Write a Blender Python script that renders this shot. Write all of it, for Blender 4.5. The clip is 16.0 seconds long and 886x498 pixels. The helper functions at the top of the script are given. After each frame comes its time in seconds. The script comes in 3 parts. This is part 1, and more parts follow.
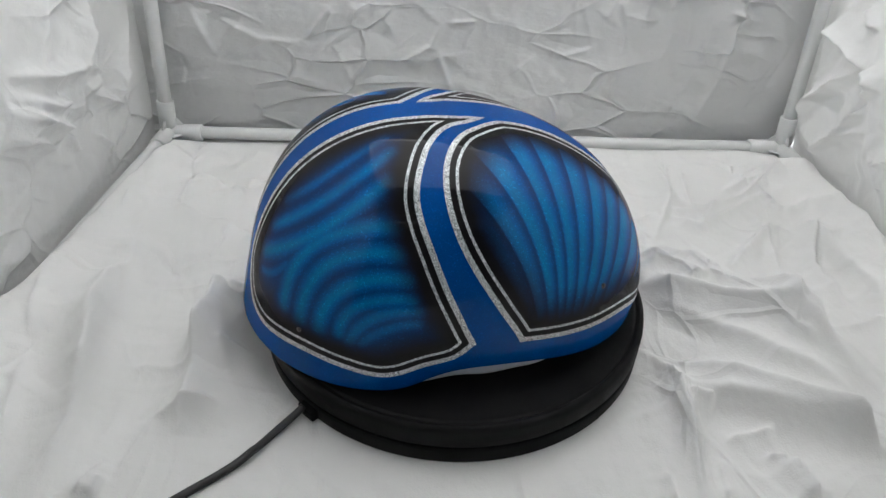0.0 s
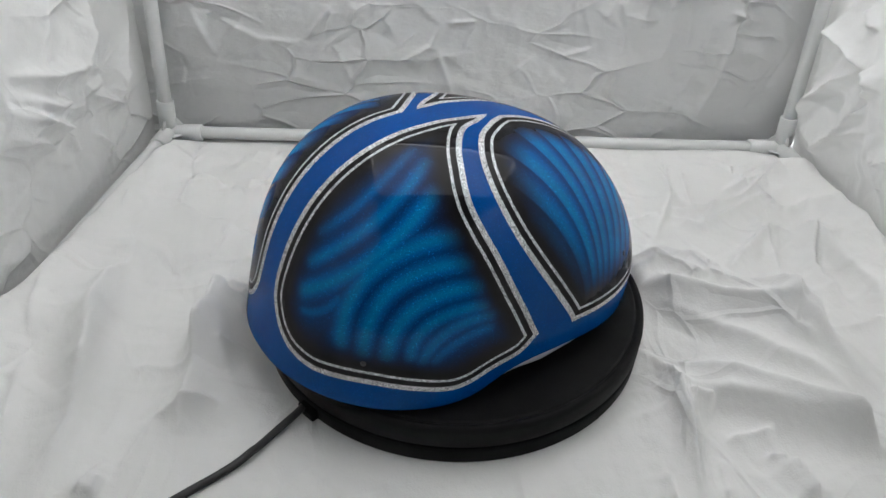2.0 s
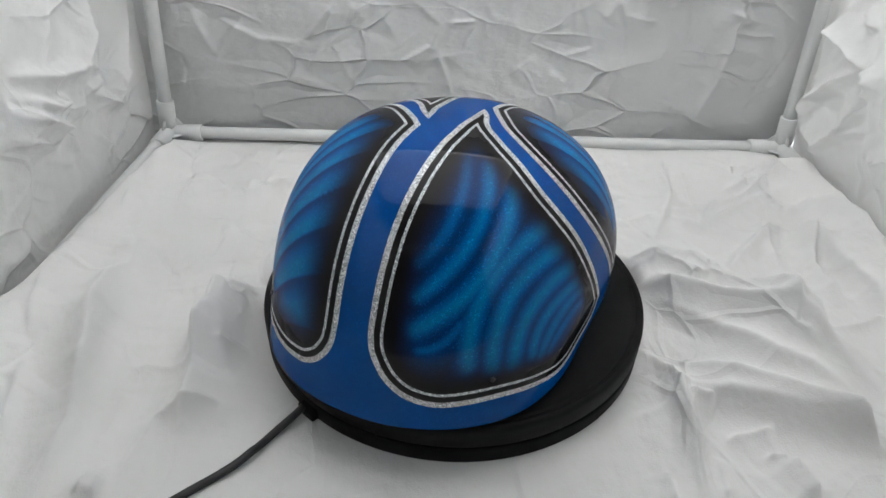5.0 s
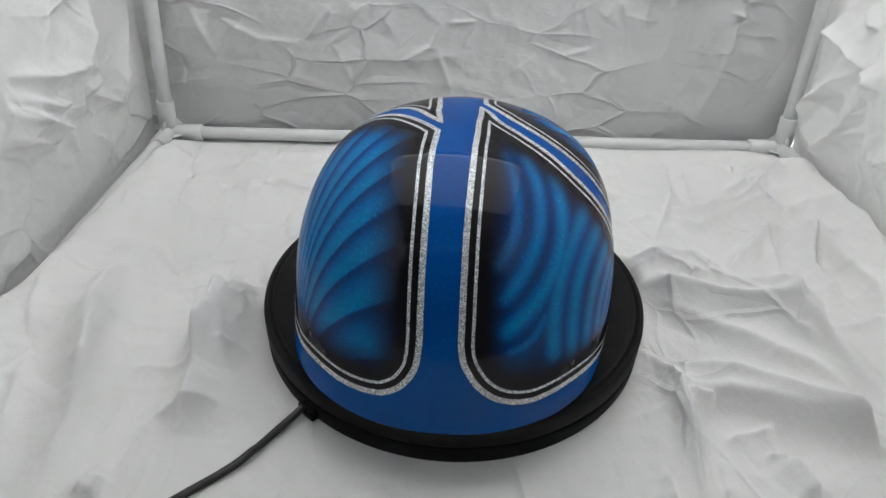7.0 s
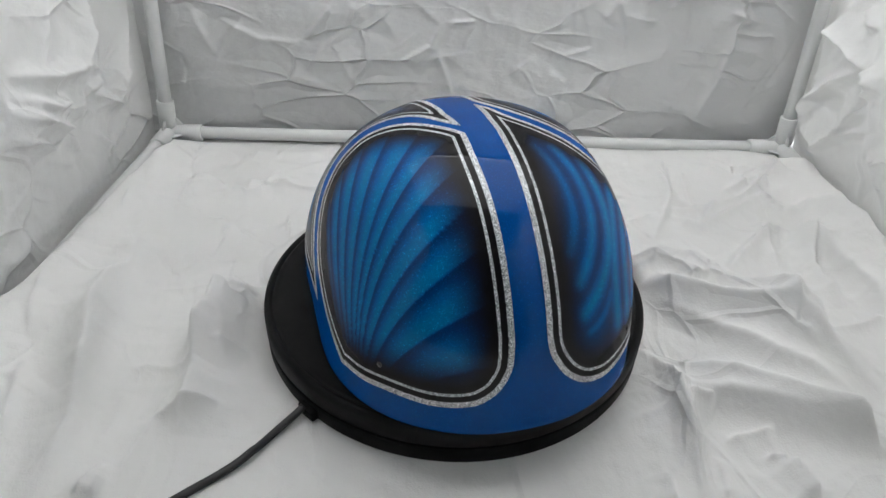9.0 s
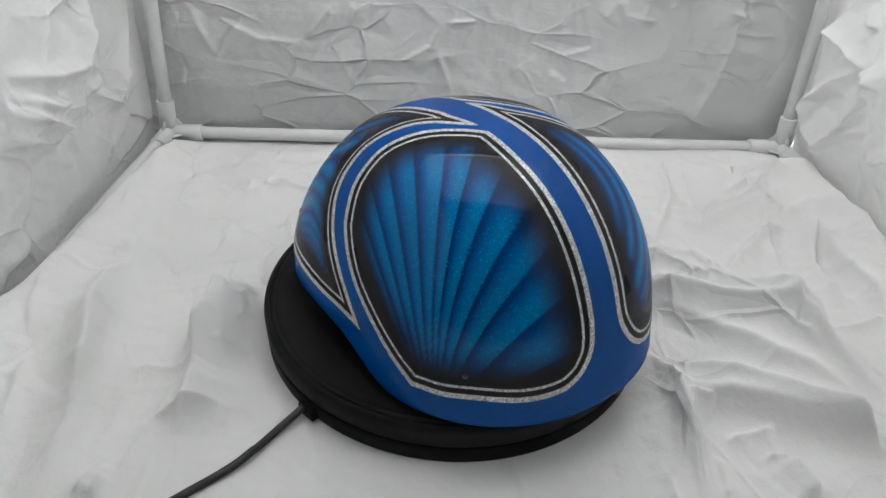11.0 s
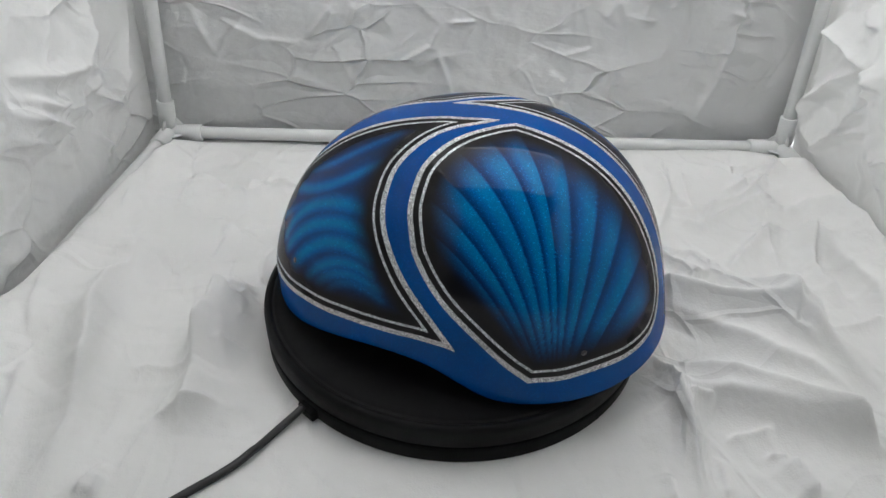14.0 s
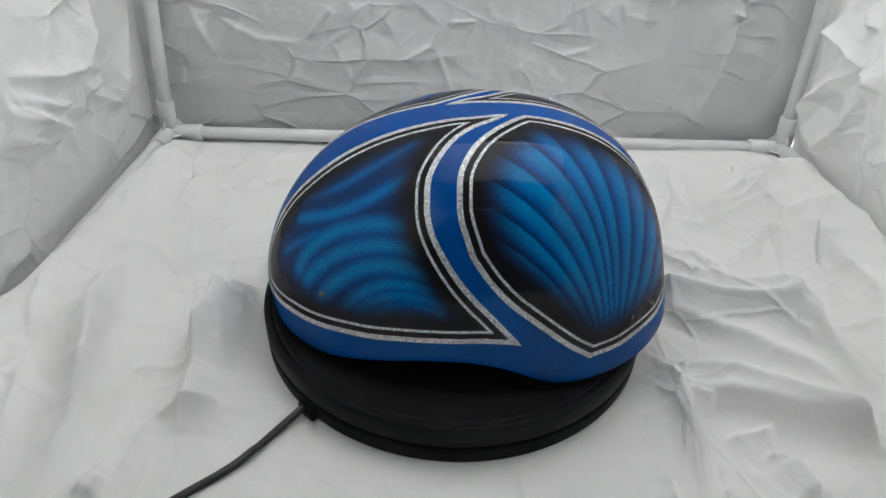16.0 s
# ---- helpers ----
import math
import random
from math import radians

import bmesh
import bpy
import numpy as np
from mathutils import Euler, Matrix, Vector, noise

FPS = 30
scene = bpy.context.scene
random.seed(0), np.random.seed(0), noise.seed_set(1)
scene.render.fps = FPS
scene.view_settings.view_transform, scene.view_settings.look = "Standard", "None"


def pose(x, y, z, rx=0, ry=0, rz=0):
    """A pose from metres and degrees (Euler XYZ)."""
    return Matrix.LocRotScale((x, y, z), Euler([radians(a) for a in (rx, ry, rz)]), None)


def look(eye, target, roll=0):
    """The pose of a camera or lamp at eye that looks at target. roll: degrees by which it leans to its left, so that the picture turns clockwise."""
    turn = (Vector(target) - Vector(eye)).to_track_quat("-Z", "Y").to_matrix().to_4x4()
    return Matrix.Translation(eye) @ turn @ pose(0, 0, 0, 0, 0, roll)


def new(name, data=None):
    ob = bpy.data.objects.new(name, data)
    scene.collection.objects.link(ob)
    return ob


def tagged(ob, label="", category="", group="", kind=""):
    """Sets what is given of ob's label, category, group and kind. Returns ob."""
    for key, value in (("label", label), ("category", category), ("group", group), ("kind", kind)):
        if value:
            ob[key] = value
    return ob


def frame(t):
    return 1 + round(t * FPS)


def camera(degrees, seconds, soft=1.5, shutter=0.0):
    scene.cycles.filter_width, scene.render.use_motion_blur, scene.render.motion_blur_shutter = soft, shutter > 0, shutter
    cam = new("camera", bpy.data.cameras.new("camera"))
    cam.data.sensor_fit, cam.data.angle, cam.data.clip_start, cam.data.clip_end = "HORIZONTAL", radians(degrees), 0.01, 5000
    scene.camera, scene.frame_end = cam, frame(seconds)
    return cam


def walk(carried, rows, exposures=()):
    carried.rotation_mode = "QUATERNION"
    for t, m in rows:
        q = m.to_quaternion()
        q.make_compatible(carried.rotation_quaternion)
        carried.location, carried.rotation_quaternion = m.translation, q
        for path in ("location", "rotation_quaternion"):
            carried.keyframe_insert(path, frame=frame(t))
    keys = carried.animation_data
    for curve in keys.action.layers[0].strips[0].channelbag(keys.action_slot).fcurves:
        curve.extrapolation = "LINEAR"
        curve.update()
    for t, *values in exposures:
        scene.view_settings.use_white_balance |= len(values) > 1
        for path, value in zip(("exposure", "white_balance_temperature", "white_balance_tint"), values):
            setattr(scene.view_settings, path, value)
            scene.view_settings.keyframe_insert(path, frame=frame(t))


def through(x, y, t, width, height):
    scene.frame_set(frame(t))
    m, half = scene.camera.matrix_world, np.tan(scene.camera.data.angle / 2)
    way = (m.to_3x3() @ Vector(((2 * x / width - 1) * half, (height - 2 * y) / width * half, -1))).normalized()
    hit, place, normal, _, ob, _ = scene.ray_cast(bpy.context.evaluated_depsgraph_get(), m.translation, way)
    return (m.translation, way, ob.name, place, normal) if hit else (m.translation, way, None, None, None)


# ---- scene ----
# Turntable clip: a painted half helmet turns on a black motorised stand in a white cloth photo tent.
TURN_START, TURN_RATE = 12.6, 10.282        # degrees, degrees per second
TABLE_TOP = 0.033

# ---- camera: on a tripod, still ----
cam = camera(67.91, 16.0)
EYE = Vector((-0.01021, -0.42492, 0.36388))
AIM = EYE + Vector((0, math.cos(radians(35.0756)), -math.sin(radians(35.0756))))
walk(cam, [(0.0, look(EYE, AIM, 2.004)), (16.0, look(EYE, AIM, 2.004))], exposures=[(0.0, 0.0), (16.0, 0.0)])

# ---- world and lamps: a dim room, and a softbox over the cloth roof and beside each cloth wall of the tent ----
world = bpy.data.worlds.new("room_light")
world.use_nodes = True
scene.world = world
world.node_tree.nodes["Background"].inputs[0].default_value = (0.80, 0.88, 1.0, 1)
world.node_tree.nodes["Background"].inputs[1].default_value = 0.04


LAMP = (0.99, 0.987, 1.005)


def area_lamp(name, eye, target, sx, sy, watts, colour):
    data = bpy.data.lights.new(name, "AREA")
    data.shape, data.size, data.size_y, data.energy, data.color = "RECTANGLE", sx, sy, watts, colour
    ob = new(name, data)
    ob.matrix_world = look(eye, target)
    return ob


area_lamp("softbox_above", (0.03, 0.12, 1.05), (0.03, 0.12, 0.0), 0.66, 0.48, 27.5, LAMP)
area_lamp("softbox_beside_left", (-0.84, 0.12, 0.62), (0, 0.12, 0.40), 0.50, 0.40, 29, LAMP)
area_lamp("softbox_beside_right", (0.89, 0.12, 0.62), (0, 0.12, 0.40), 0.50, 0.40, 60, LAMP)


# ---- materials ----
def material(name):
    m = bpy.data.materials.new(name)
    m.use_nodes = True
    nt = m.node_tree
    return m, nt, nt.nodes["Principled BSDF"], nt.nodes["Material Output"]


def node(nt, kind, **values):
    n = nt.nodes.new(kind)
    for key, value in values.items():
        if key in n.inputs:
            n.inputs[key].default_value = value
    return n


def ramp(nt, source, stops):
    n = nt.nodes.new("ShaderNodeValToRGB")
    while len(n.color_ramp.elements) < len(stops):
        n.color_ramp.elements.new(0.5)
    for e, (at, c) in zip(n.color_ramp.elements, stops):
        e.position, e.color = at, (*c, 1) if len(c) == 3 else c
    nt.links.new(source, n.inputs[0])
    return n.outputs[0]


def grey(v):
    return (v, v, v)


def mix(nt, factor, a, b, blend="MIX"):
    n = nt.nodes.new("ShaderNodeMix")
    n.data_type, n.blend_type = "RGBA", blend
    for socket, value in ((n.inputs[0], factor), (n.inputs[6], a), (n.inputs[7], b)):
        if hasattr(value, "is_linked"):
            nt.links.new(value, socket)
        elif isinstance(value, (int, float)):
            socket.default_value = value
        else:
            socket.default_value = (*value, 1)
    return n.outputs[2]


def math_node(nt, op, a, b=0.0, clamp=False):
    n = nt.nodes.new("ShaderNodeMath")
    n.operation, n.use_clamp = op, clamp
    for socket, value in ((n.inputs[0], a), (n.inputs[1], b)):
        if hasattr(value, "is_linked"):
            nt.links.new(value, socket)
        else:
            socket.default_value = value
    return n.outputs[0]


def coords(nt, scale=1.0):
    c = nt.nodes.new("ShaderNodeTexCoord")
    m = nt.nodes.new("ShaderNodeMapping")
    m.inputs["Scale"].default_value = (scale,) * 3 if isinstance(scale, (int, float)) else scale
    nt.links.new(c.outputs["Object"], m.inputs[0])
    return m.outputs[0]


def noise_tex(nt, scale, detail=3.0, rough=0.55, stretch=1.0, distortion=0.0):
    n = node(nt, "ShaderNodeTexNoise", Scale=scale, Detail=detail, Roughness=rough, Distortion=distortion)
    nt.links.new(coords(nt, stretch), n.inputs["Vector"])
    return n.outputs[0]


def bump(nt, height, strength, distance, before=None):
    b = node(nt, "ShaderNodeBump", Strength=strength, Distance=distance)
    nt.links.new(height, b.inputs["Height"])
    if before is not None:
        nt.links.new(before, b.inputs["Normal"])
    return b.outputs[0]


def cloth_material(name, colour, through, crease, turn):
    """Thin white cotton: matt, lets some light through, with small creases and weave."""
    m, nt, p, out = material(name)
    tone = ramp(nt, noise_tex(nt, 5.0, 3, 0.6), [(0.3, tuple(c * 0.93 for c in colour)), (0.7, colour)])
    nt.links.new(tone, p.inputs["Base Color"])
    p.inputs["Roughness"].default_value = 0.85
    p.inputs["Specular IOR Level"].default_value = 0.25
    p.inputs["Sheen Weight"].default_value = 0.08
    vor = node(nt, "ShaderNodeTexVoronoi", Scale=13.0, Randomness=1.0)
    vor.feature = "DISTANCE_TO_EDGE"
    warp = node(nt, "ShaderNodeTexNoise", Scale=6.0, Detail=2.0)
    at = coords(nt, turn)
    nt.links.new(at, warp.inputs["Vector"])
    shift = nt.nodes.new("ShaderNodeVectorMath")
    shift.operation = "MULTIPLY_ADD"
    nt.links.new(warp.outputs["Color"], shift.inputs[0])
    shift.inputs[1].default_value = (0.12, 0.12, 0.12)
    nt.links.new(at, shift.inputs[2])
    nt.links.new(shift.outputs[0], vor.inputs["Vector"])
    ridge = ramp(nt, vor.outputs["Distance"], [(0.0, grey(1.0)), (0.05, grey(0.55)), (0.30, grey(0.0))])
    patch = ramp(nt, noise_tex(nt, 7.0, 2, 0.5), [(0.42, grey(0)), (0.62, grey(1))])
    ridge = math_node(nt, "MULTIPLY", ridge, patch)
    weave = noise_tex(nt, 900.0, 1, 0.5)
    fine = noise_tex(nt, 55.0, 4, 0.6, turn)
    n1 = bump(nt, ridge, crease, 0.007)
    mid = noise_tex(nt, 24.0, 3, 0.6, turn)
    n2 = bump(nt, fine, 0.7, 0.0018, bump(nt, mid, 0.5, 0.006, n1))
    n3 = bump(nt, weave, 0.35, 0.0006, n2)
    nt.links.new(n3, p.inputs["Normal"])
    t = nt.nodes.new("ShaderNodeBsdfTranslucent")
    nt.links.new(tone, t.inputs[0])
    nt.links.new(n3, t.inputs[1])
    mx = nt.nodes.new("ShaderNodeMixShader")
    mx.inputs[0].default_value = through
    nt.links.new(p.outputs[0], mx.inputs[1])
    nt.links.new(t.outputs[0], mx.inputs[2])
    nt.links.new(mx.outputs[0], out.inputs[0])
    return m


CLOTH_FLOOR = cloth_material("floor_cotton", (0.79, 0.79, 0.775), 0.04, 0.55, (1.0, 0.7, 1.0))
CLOTH_BACK = cloth_material("back_cotton", (0.74, 0.745, 0.74), 0.15, 0.8, (0.8, 1.0, 1.6))
CLOTH_ROOF = cloth_material("roof_cotton", (0.80, 0.805, 0.80), 0.31, 0.2, (1.0, 1.0, 1.0))
# very translucent, so the strip round the roof reflects as a bright line
CLOTH_BRIGHT_EDGE = cloth_material("bright_edge_cotton", (0.88, 0.88, 0.88), 0.9, 0.1, (1.0, 1.0, 1.0))
CLOTH_SIDE = cloth_material("side_cotton", (0.79, 0.795, 0.785), 0.15, 0.6, (1.0, 0.9, 1.2))


def plastic(name, colour, rough, grain, spec=0.5, spots=0.25):
    m, nt, p, out = material(name)
    tone = ramp(nt, noise_tex(nt, 26.0, 4, 0.6), [(0.3, tuple(c * (1 - spots) for c in colour)), (0.75, tuple(c * (1 + spots) for c in colour))])
    nt.links.new(tone, p.inputs["Base Color"])
    rr = ramp(nt, noise_tex(nt, 60.0, 4, 0.65), [(0.3, grey(rough * 0.85)), (0.75, grey(min(1, rough * 1.2)))])
    nt.links.new(rr, p.inputs["Roughness"])
    p.inputs["Specular IOR Level"].default_value = spec
    nt.links.new(bump(nt, noise_tex(nt, 1500.0, 2, 0.5), grain, 0.0003), p.inputs["Normal"])
    return m


PVC = plastic("white_pvc", (0.66, 0.67, 0.66), 0.42, 0.05, 0.45, 0.05)
BLACK_ABS = plastic("black_textured_plastic", (0.008, 0.008, 0.0082), 0.55, 0.35, 0.12)
CABLE_PVC = plastic("black_cable_sheath", (0.014, 0.014, 0.015), 0.38, 0.12, 0.5)
FOAM = plastic("grey_white_padding", (0.55, 0.58, 0.64), 0.9, 0.4, 0.2)
STEEL = plastic("dark_screw_hole", (0.01, 0.01, 0.012), 0.4, 0.05, 0.5)
TABLE_WOOD = plastic("plain_table_laminate", (0.34, 0.34, 0.34), 0.55, 0.1, 0.4)
ROOM_PAINT = plastic("plain_room_paint", (0.14, 0.145, 0.15), 0.85, 0.1, 0.3, 0.05)


def flake(nt, scale, low, high):
    """Fine random cells, for metal flake in paint."""
    v = node(nt, "ShaderNodeTexVoronoi", Scale=scale)
    nt.links.new(coords(nt), v.inputs["Vector"])
    sep = nt.nodes.new("ShaderNodeSeparateColor")
    nt.links.new(v.outputs["Color"], sep.inputs[0])
    return ramp(nt, sep.outputs[0], [(0.0, grey(low)), (0.85, grey(low * 0.6 + high * 0.4)), (0.955, grey(high)), (1.0, grey(high * 1.7))]), sep


def lacquer(nt, p):
    """A clear coat with a faint orange peel."""
    p.inputs["Coat Weight"].default_value = 0.42
    p.inputs["Specular IOR Level"].default_value = 0.0
    p.inputs["Coat Roughness"].default_value = 0.035
    p.inputs["Coat IOR"].default_value = 1.42
    peel = bump(nt, noise_tex(nt, 130.0, 2, 0.5), 0.05, 0.0006)
    nt.links.new(peel, p.inputs["Coat Normal"])


def candy_blue():
    m, nt, p, out = material("candy_blue_lacquer")
    fl, sep = flake(nt, 2300.0, 0.92, 1.08)
    tone = ramp(nt, noise_tex(nt, 14.0, 3, 0.6), [(0.3, (0.0, 0.049, 0.23)), (0.72, (0.0, 0.067, 0.29))])
    nt.links.new(mix(nt, 1.0, tone, fl, "MULTIPLY"), p.inputs["Base Color"])
    p.inputs["Metallic"].default_value = 0.0
    p.inputs["Roughness"].default_value = 0.38
    lacquer(nt, p)
    return m


def airbrush():
    """Panel paint: silver flake border, black line, thin silver line, black field with airbrushed blue strokes."""
    m, nt, p, out = material("airbrushed_panel_lacquer")
    attr = {}
    for key in ("edge", "cover", "lift"):
        a = nt.nodes.new("ShaderNodeAttribute")
        a.attribute_name = key
        attr[key] = a.outputs["Fac"]
    wob = math_node(nt, "MULTIPLY", math_node(nt, "SUBTRACT", noise_tex(nt, 700.0, 2, 0.6), 0.5), 0.0007)
    edge = math_node(nt, "ADD", attr["edge"], wob)
    mm = math_node(nt, "MULTIPLY", edge, 1000.0 / 16.0)
    silver = ramp(nt, mm, [(0.0, grey(1)), (3.6 / 16, grey(1)), (3.85 / 16, grey(0)), (7.6 / 16, grey(0)), (7.85 / 16, grey(1)), (9.5 / 16, grey(1)), (9.75 / 16, grey(0))])
    fl, sep = flake(nt, 1900.0, 0.84, 1.30)
    mist = noise_tex(nt, 60.0, 4, 0.65)
    cover = math_node(nt, "ADD", attr["cover"], math_node(nt, "MULTIPLY", math_node(nt, "SUBTRACT", mist, 0.5), 0.16), True)
    cover = math_node(nt, "MULTIPLY", cover, math_node(nt, "GREATER_THAN", attr["cover"], 0.001))
    blue = ramp(nt, attr["lift"], [(0.0, (0.0, 0.016, 0.060)), (0.35, (0.0, 0.045, 0.18)), (0.7, (0.0, 0.105, 0.33)), (1.0, (0.0, 0.170, 0.41))])
    blue = mix(nt, 1.0, blue, fl, "MULTIPLY")
    dark = ramp(nt, noise_tex(nt, 20.0, 3, 0.6), [(0.3, (0.007, 0.007, 0.008)), (0.7, (0.012, 0.011, 0.011))])
    field = mix(nt, cover, dark, blue)
    glint, sep2 = flake(nt, 1900.0, 0.0, 1.0)
    silver_tone = ramp(nt, sep2.outputs[1], [(0.0, (0.14, 0.155, 0.165)), (0.4, (0.37, 0.40, 0.41)), (0.75, (0.66, 0.70, 0.72)), (1.0, (0.95, 0.98, 1.0))])
    nt.links.new(mix(nt, silver, field, silver_tone), p.inputs["Base Color"])
    metal = math_node(nt, "ADD", math_node(nt, "MULTIPLY", silver, 0.35), math_node(nt, "MULTIPLY", cover, 0.04), True)
    nt.links.new(metal, p.inputs["Metallic"])
    p.inputs["Roughness"].default_value = 0.42
    lacquer(nt, p)
    return m


BLUE = candy_blue()
PANEL = airbrush()


# ---- mesh helpers ----
def mesh_from(name, verts, faces, mat, smooth=True):
    me = bpy.data.meshes.new(name)
    me.from_pydata([tuple(v) for v in verts], [], faces)
    me.materials.append(mat)
    if smooth:
        me.polygons.foreach_set("use_smooth", [True] * len(me.polygons))
    me.update()
    return me


def part(name, me, parent, label=""):
    ob = new(name, me)
    ob.parent = parent
    return tagged(ob, label) if label else ob


def grid_faces(rows, cols, closed=False):
    out = []
    for i in range(rows - 1):
        for j in range(cols if closed else cols - 1):
            a, b = i * cols + j, i * cols + (j + 1) % cols
            out.append((a, b, b + cols, a + cols))
    return out


def lathe(name, profile, mat, segments=160):
    """A turned body from (radius, height) pairs; sharp corners come from doubled rings."""
    verts, n = [], segments
    for r, z in profile:
        verts += [(r * math.cos(2 * math.pi * j / n), r * math.sin(2 * math.pi * j / n), z) for j in range(n)]
    return mesh_from(name, verts, grid_faces(len(profile), n, True), mat)


def tube(name, points, radius, mat, segments=16, cap=True):
    """A round bar along a line of points; radius may be one for each point."""
    pts = [Vector(p) for p in points]
    radii = radius if isinstance(radius, (list, tuple)) else [radius] * len(pts)
    verts, side = [], None
    for i, p in enumerate(pts):
        t = (pts[min(i + 1, len(pts) - 1)] - pts[max(i - 1, 0)]).normalized()
        if side is None:
            side = t.cross(Vector((0.31, 0.17, 0.93))).normalized()
        side = (side - t * side.dot(t)).normalized()
        up = t.cross(side)
        verts += [p + (side * math.cos(a) + up * math.sin(a)) * radii[i] for a in (2 * math.pi * k / segments for k in range(segments))]
    faces = grid_faces(len(pts), segments, True)
    if cap:
        faces += [tuple(range(segments))[::-1], tuple(range(len(verts) - segments, len(verts)))]
    return mesh_from(name, verts, faces, mat)


def spline(points, steps):
    """A smooth line through the points."""
    pts = [Vector(p) for p in points]
    pts = [2 * pts[0] - pts[1]] + pts + [2 * pts[-1] - pts[-2]]
    out = []
    for a, b, c, d in zip(pts, pts[1:], pts[2:], pts[3:]):
        for k in range(steps):
            t = k / steps
            out.append(0.5 * (2 * b + (c - a) * t + (2 * a - 5 * b + 4 * c - d) * t * t + (3 * b - a - 3 * c + d) * t ** 3))
    return out + [pts[-2]]


def box_mesh(name, sx, sy, sz, mat, bevel=0.002):
    bm = bmesh.new()
    bmesh.ops.create_cube(bm, size=1, matrix=Matrix.Diagonal((sx, sy, sz, 1)))
    if bevel:
        bmesh.ops.bevel(bm, geom=bm.edges[:], offset=bevel, segments=2, affect="EDGES", profile=0.5)
    me = bpy.data.meshes.new(name)
    bm.to_mesh(me)
    bm.free()
    me.materials.append(mat)
    return me


# ---- setting: room, table, tent frame, cloths ----
def room():
    def slab(name, x, y, z, sx, sy, sz, mat, label, category):
        ob = new(name, box_mesh(name, sx, sy, sz, mat, 0))
        ob.location = (x, y, z)
        tagged(ob, label, category, kind="structure")
    slab("floor", 0, -0.6, -0.80, 3.4, 4.0, 0.1, ROOM_PAINT, "plain grey room floor below the table", "floor")
    slab("ceiling", 0, -0.6, 1.75, 3.4, 4.0, 0.1, ROOM_PAINT, "plain grey room ceiling", "ceiling")
    slab("wall_north", 0, 1.35, 0.475, 3.4, 0.1, 2.45, ROOM_PAINT, "plain grey room wall behind the tent", "wall")
    slab("wall_south", 0, -2.55, 0.475, 3.4, 0.1, 2.45, ROOM_PAINT, "plain grey room wall facing the tent opening", "wall")
    slab("wall_west", -1.65, -0.6, 0.475, 0.1, 3.8, 2.45, ROOM_PAINT, "plain grey room wall", "wall")
    slab("wall_east", 1.65, -0.6, 0.475, 0.1, 3.8, 2.45, ROOM_PAINT, "plain grey room wall", "wall")


def work_table():
    t = tagged(new("work_table"), "plain grey table under the photo tent", "table")
    t.location = (0.03, -0.05, -0.75)
    top = part("tabletop", box_mesh("tabletop", 1.3, 1.2, 0.03, TABLE_WOOD, 0.003), t)
    top.location = (0, 0, 0.72)
    for x in (-0.58, 0.58):
        for y in (-0.53, 0.53):
            leg = part("leg", box_mesh("leg", 0.05, 0.05, 0.705, TABLE_WOOD, 0.003), t)
            leg.location = (x, y, 0.3525)


room()
work_table()

BL, BR = Vector((-0.348, 0.306, 0.0)), Vector((0.402, 0.320, 0.0))
FL, FR = Vector((-0.362, -0.60, 0.0)), Vector((0.420, -0.60, 0.0))
ROOF, TENT_FRONT = 0.66, -0.55
PIPE = 0.0075


def tent_frame():
    f = tagged(new("tent_frame"), "white plastic pipe frame of a photo tent", "frame")
    low = {k: v + Vector((0, 0, 0.011)) for k, v in (("bl", BL), ("br", BR), ("fl", FL), ("fr", FR))}
    lean = {"bl": Vector((0.048, 0, 0)), "br": Vector((-0.034, 0, 0)), "fl": Vector((0.03, 0, 0)), "fr": Vector((-0.03, 0, 0))}
    high = {k: Vector((v.x, v.y if k[0] == "b" else TENT_FRONT, ROOF)) + lean[k] for k, v in low.items()}
    post = {"bl": low["bl"], "br": low["br"], "fl": Vector((FL.x, TENT_FRONT, 0.011)), "fr": Vector((FR.x, TENT_FRONT, 0.011))}
    runs = [(low["bl"], low["br"]), (low["bl"], low["fl"]), (low["br"], low["fr"]), (high["bl"], high["br"]), (high["fl"], high["fr"]),
            (high["bl"], high["fl"]), (high["br"], high["fr"])] + [(post[k], high[k]) for k in low]
    for a, b in runs:
        d = (b - a).normalized()
        pts = [a + d * 0.008 + (b - a - d * 0.016) * (i / 12) for i in range(13)]
        part("pipe", tube("pipe", pts, PIPE, PVC, 20), f)
    for group in (low, high):
        up = 1 if group is low else -1
        for k, c in group.items():
            bm_verts, bm_faces = [], []
            arms = [Vector((1 if k[1] == "l" else -1, 0, 0)), Vector((0, -1 if k[0] == "b" else 1, 0)), ((high[k] - post[k]) * up).normalized()]
            for d in arms:
                me = tube("arm", [c - d * 0.006, c + d * 0.040, c + d * 0.0405, c + d * 0.0405], [0.0098, 0.0098, 0.0092, 0.0075], PVC, 20)
                base = len(bm_verts)
                bm_verts += [v.co.copy() for v in me.vertices]
                bm_faces += [tuple(base + i for i in p.vertices) for p in me.polygons]
            # thin webs between the arms
            for u, v in ((0, 1), (1, 2), (0, 2)):
                n = arms[u].cross(arms[v]).normalized() * 0.0012
                base = len(bm_verts)
                for s in (n, -n):
                    bm_verts += [c + s, c + arms[u] * 0.028 + s, c + arms[v] * 0.028 + s]
                bm_faces += [(base, base + 1, base + 2), (base + 5, base + 4, base + 3)]
                bm_faces += [(base + i, base + 3 + i, base + 3 + (i + 1) % 3, base + (i + 1) % 3) for i in range(3)]
            part("corner_fitting", mesh_from("corner_fitting", bm_verts, bm_faces, PVC), f, "three-way white plastic corner fitting")
    return f


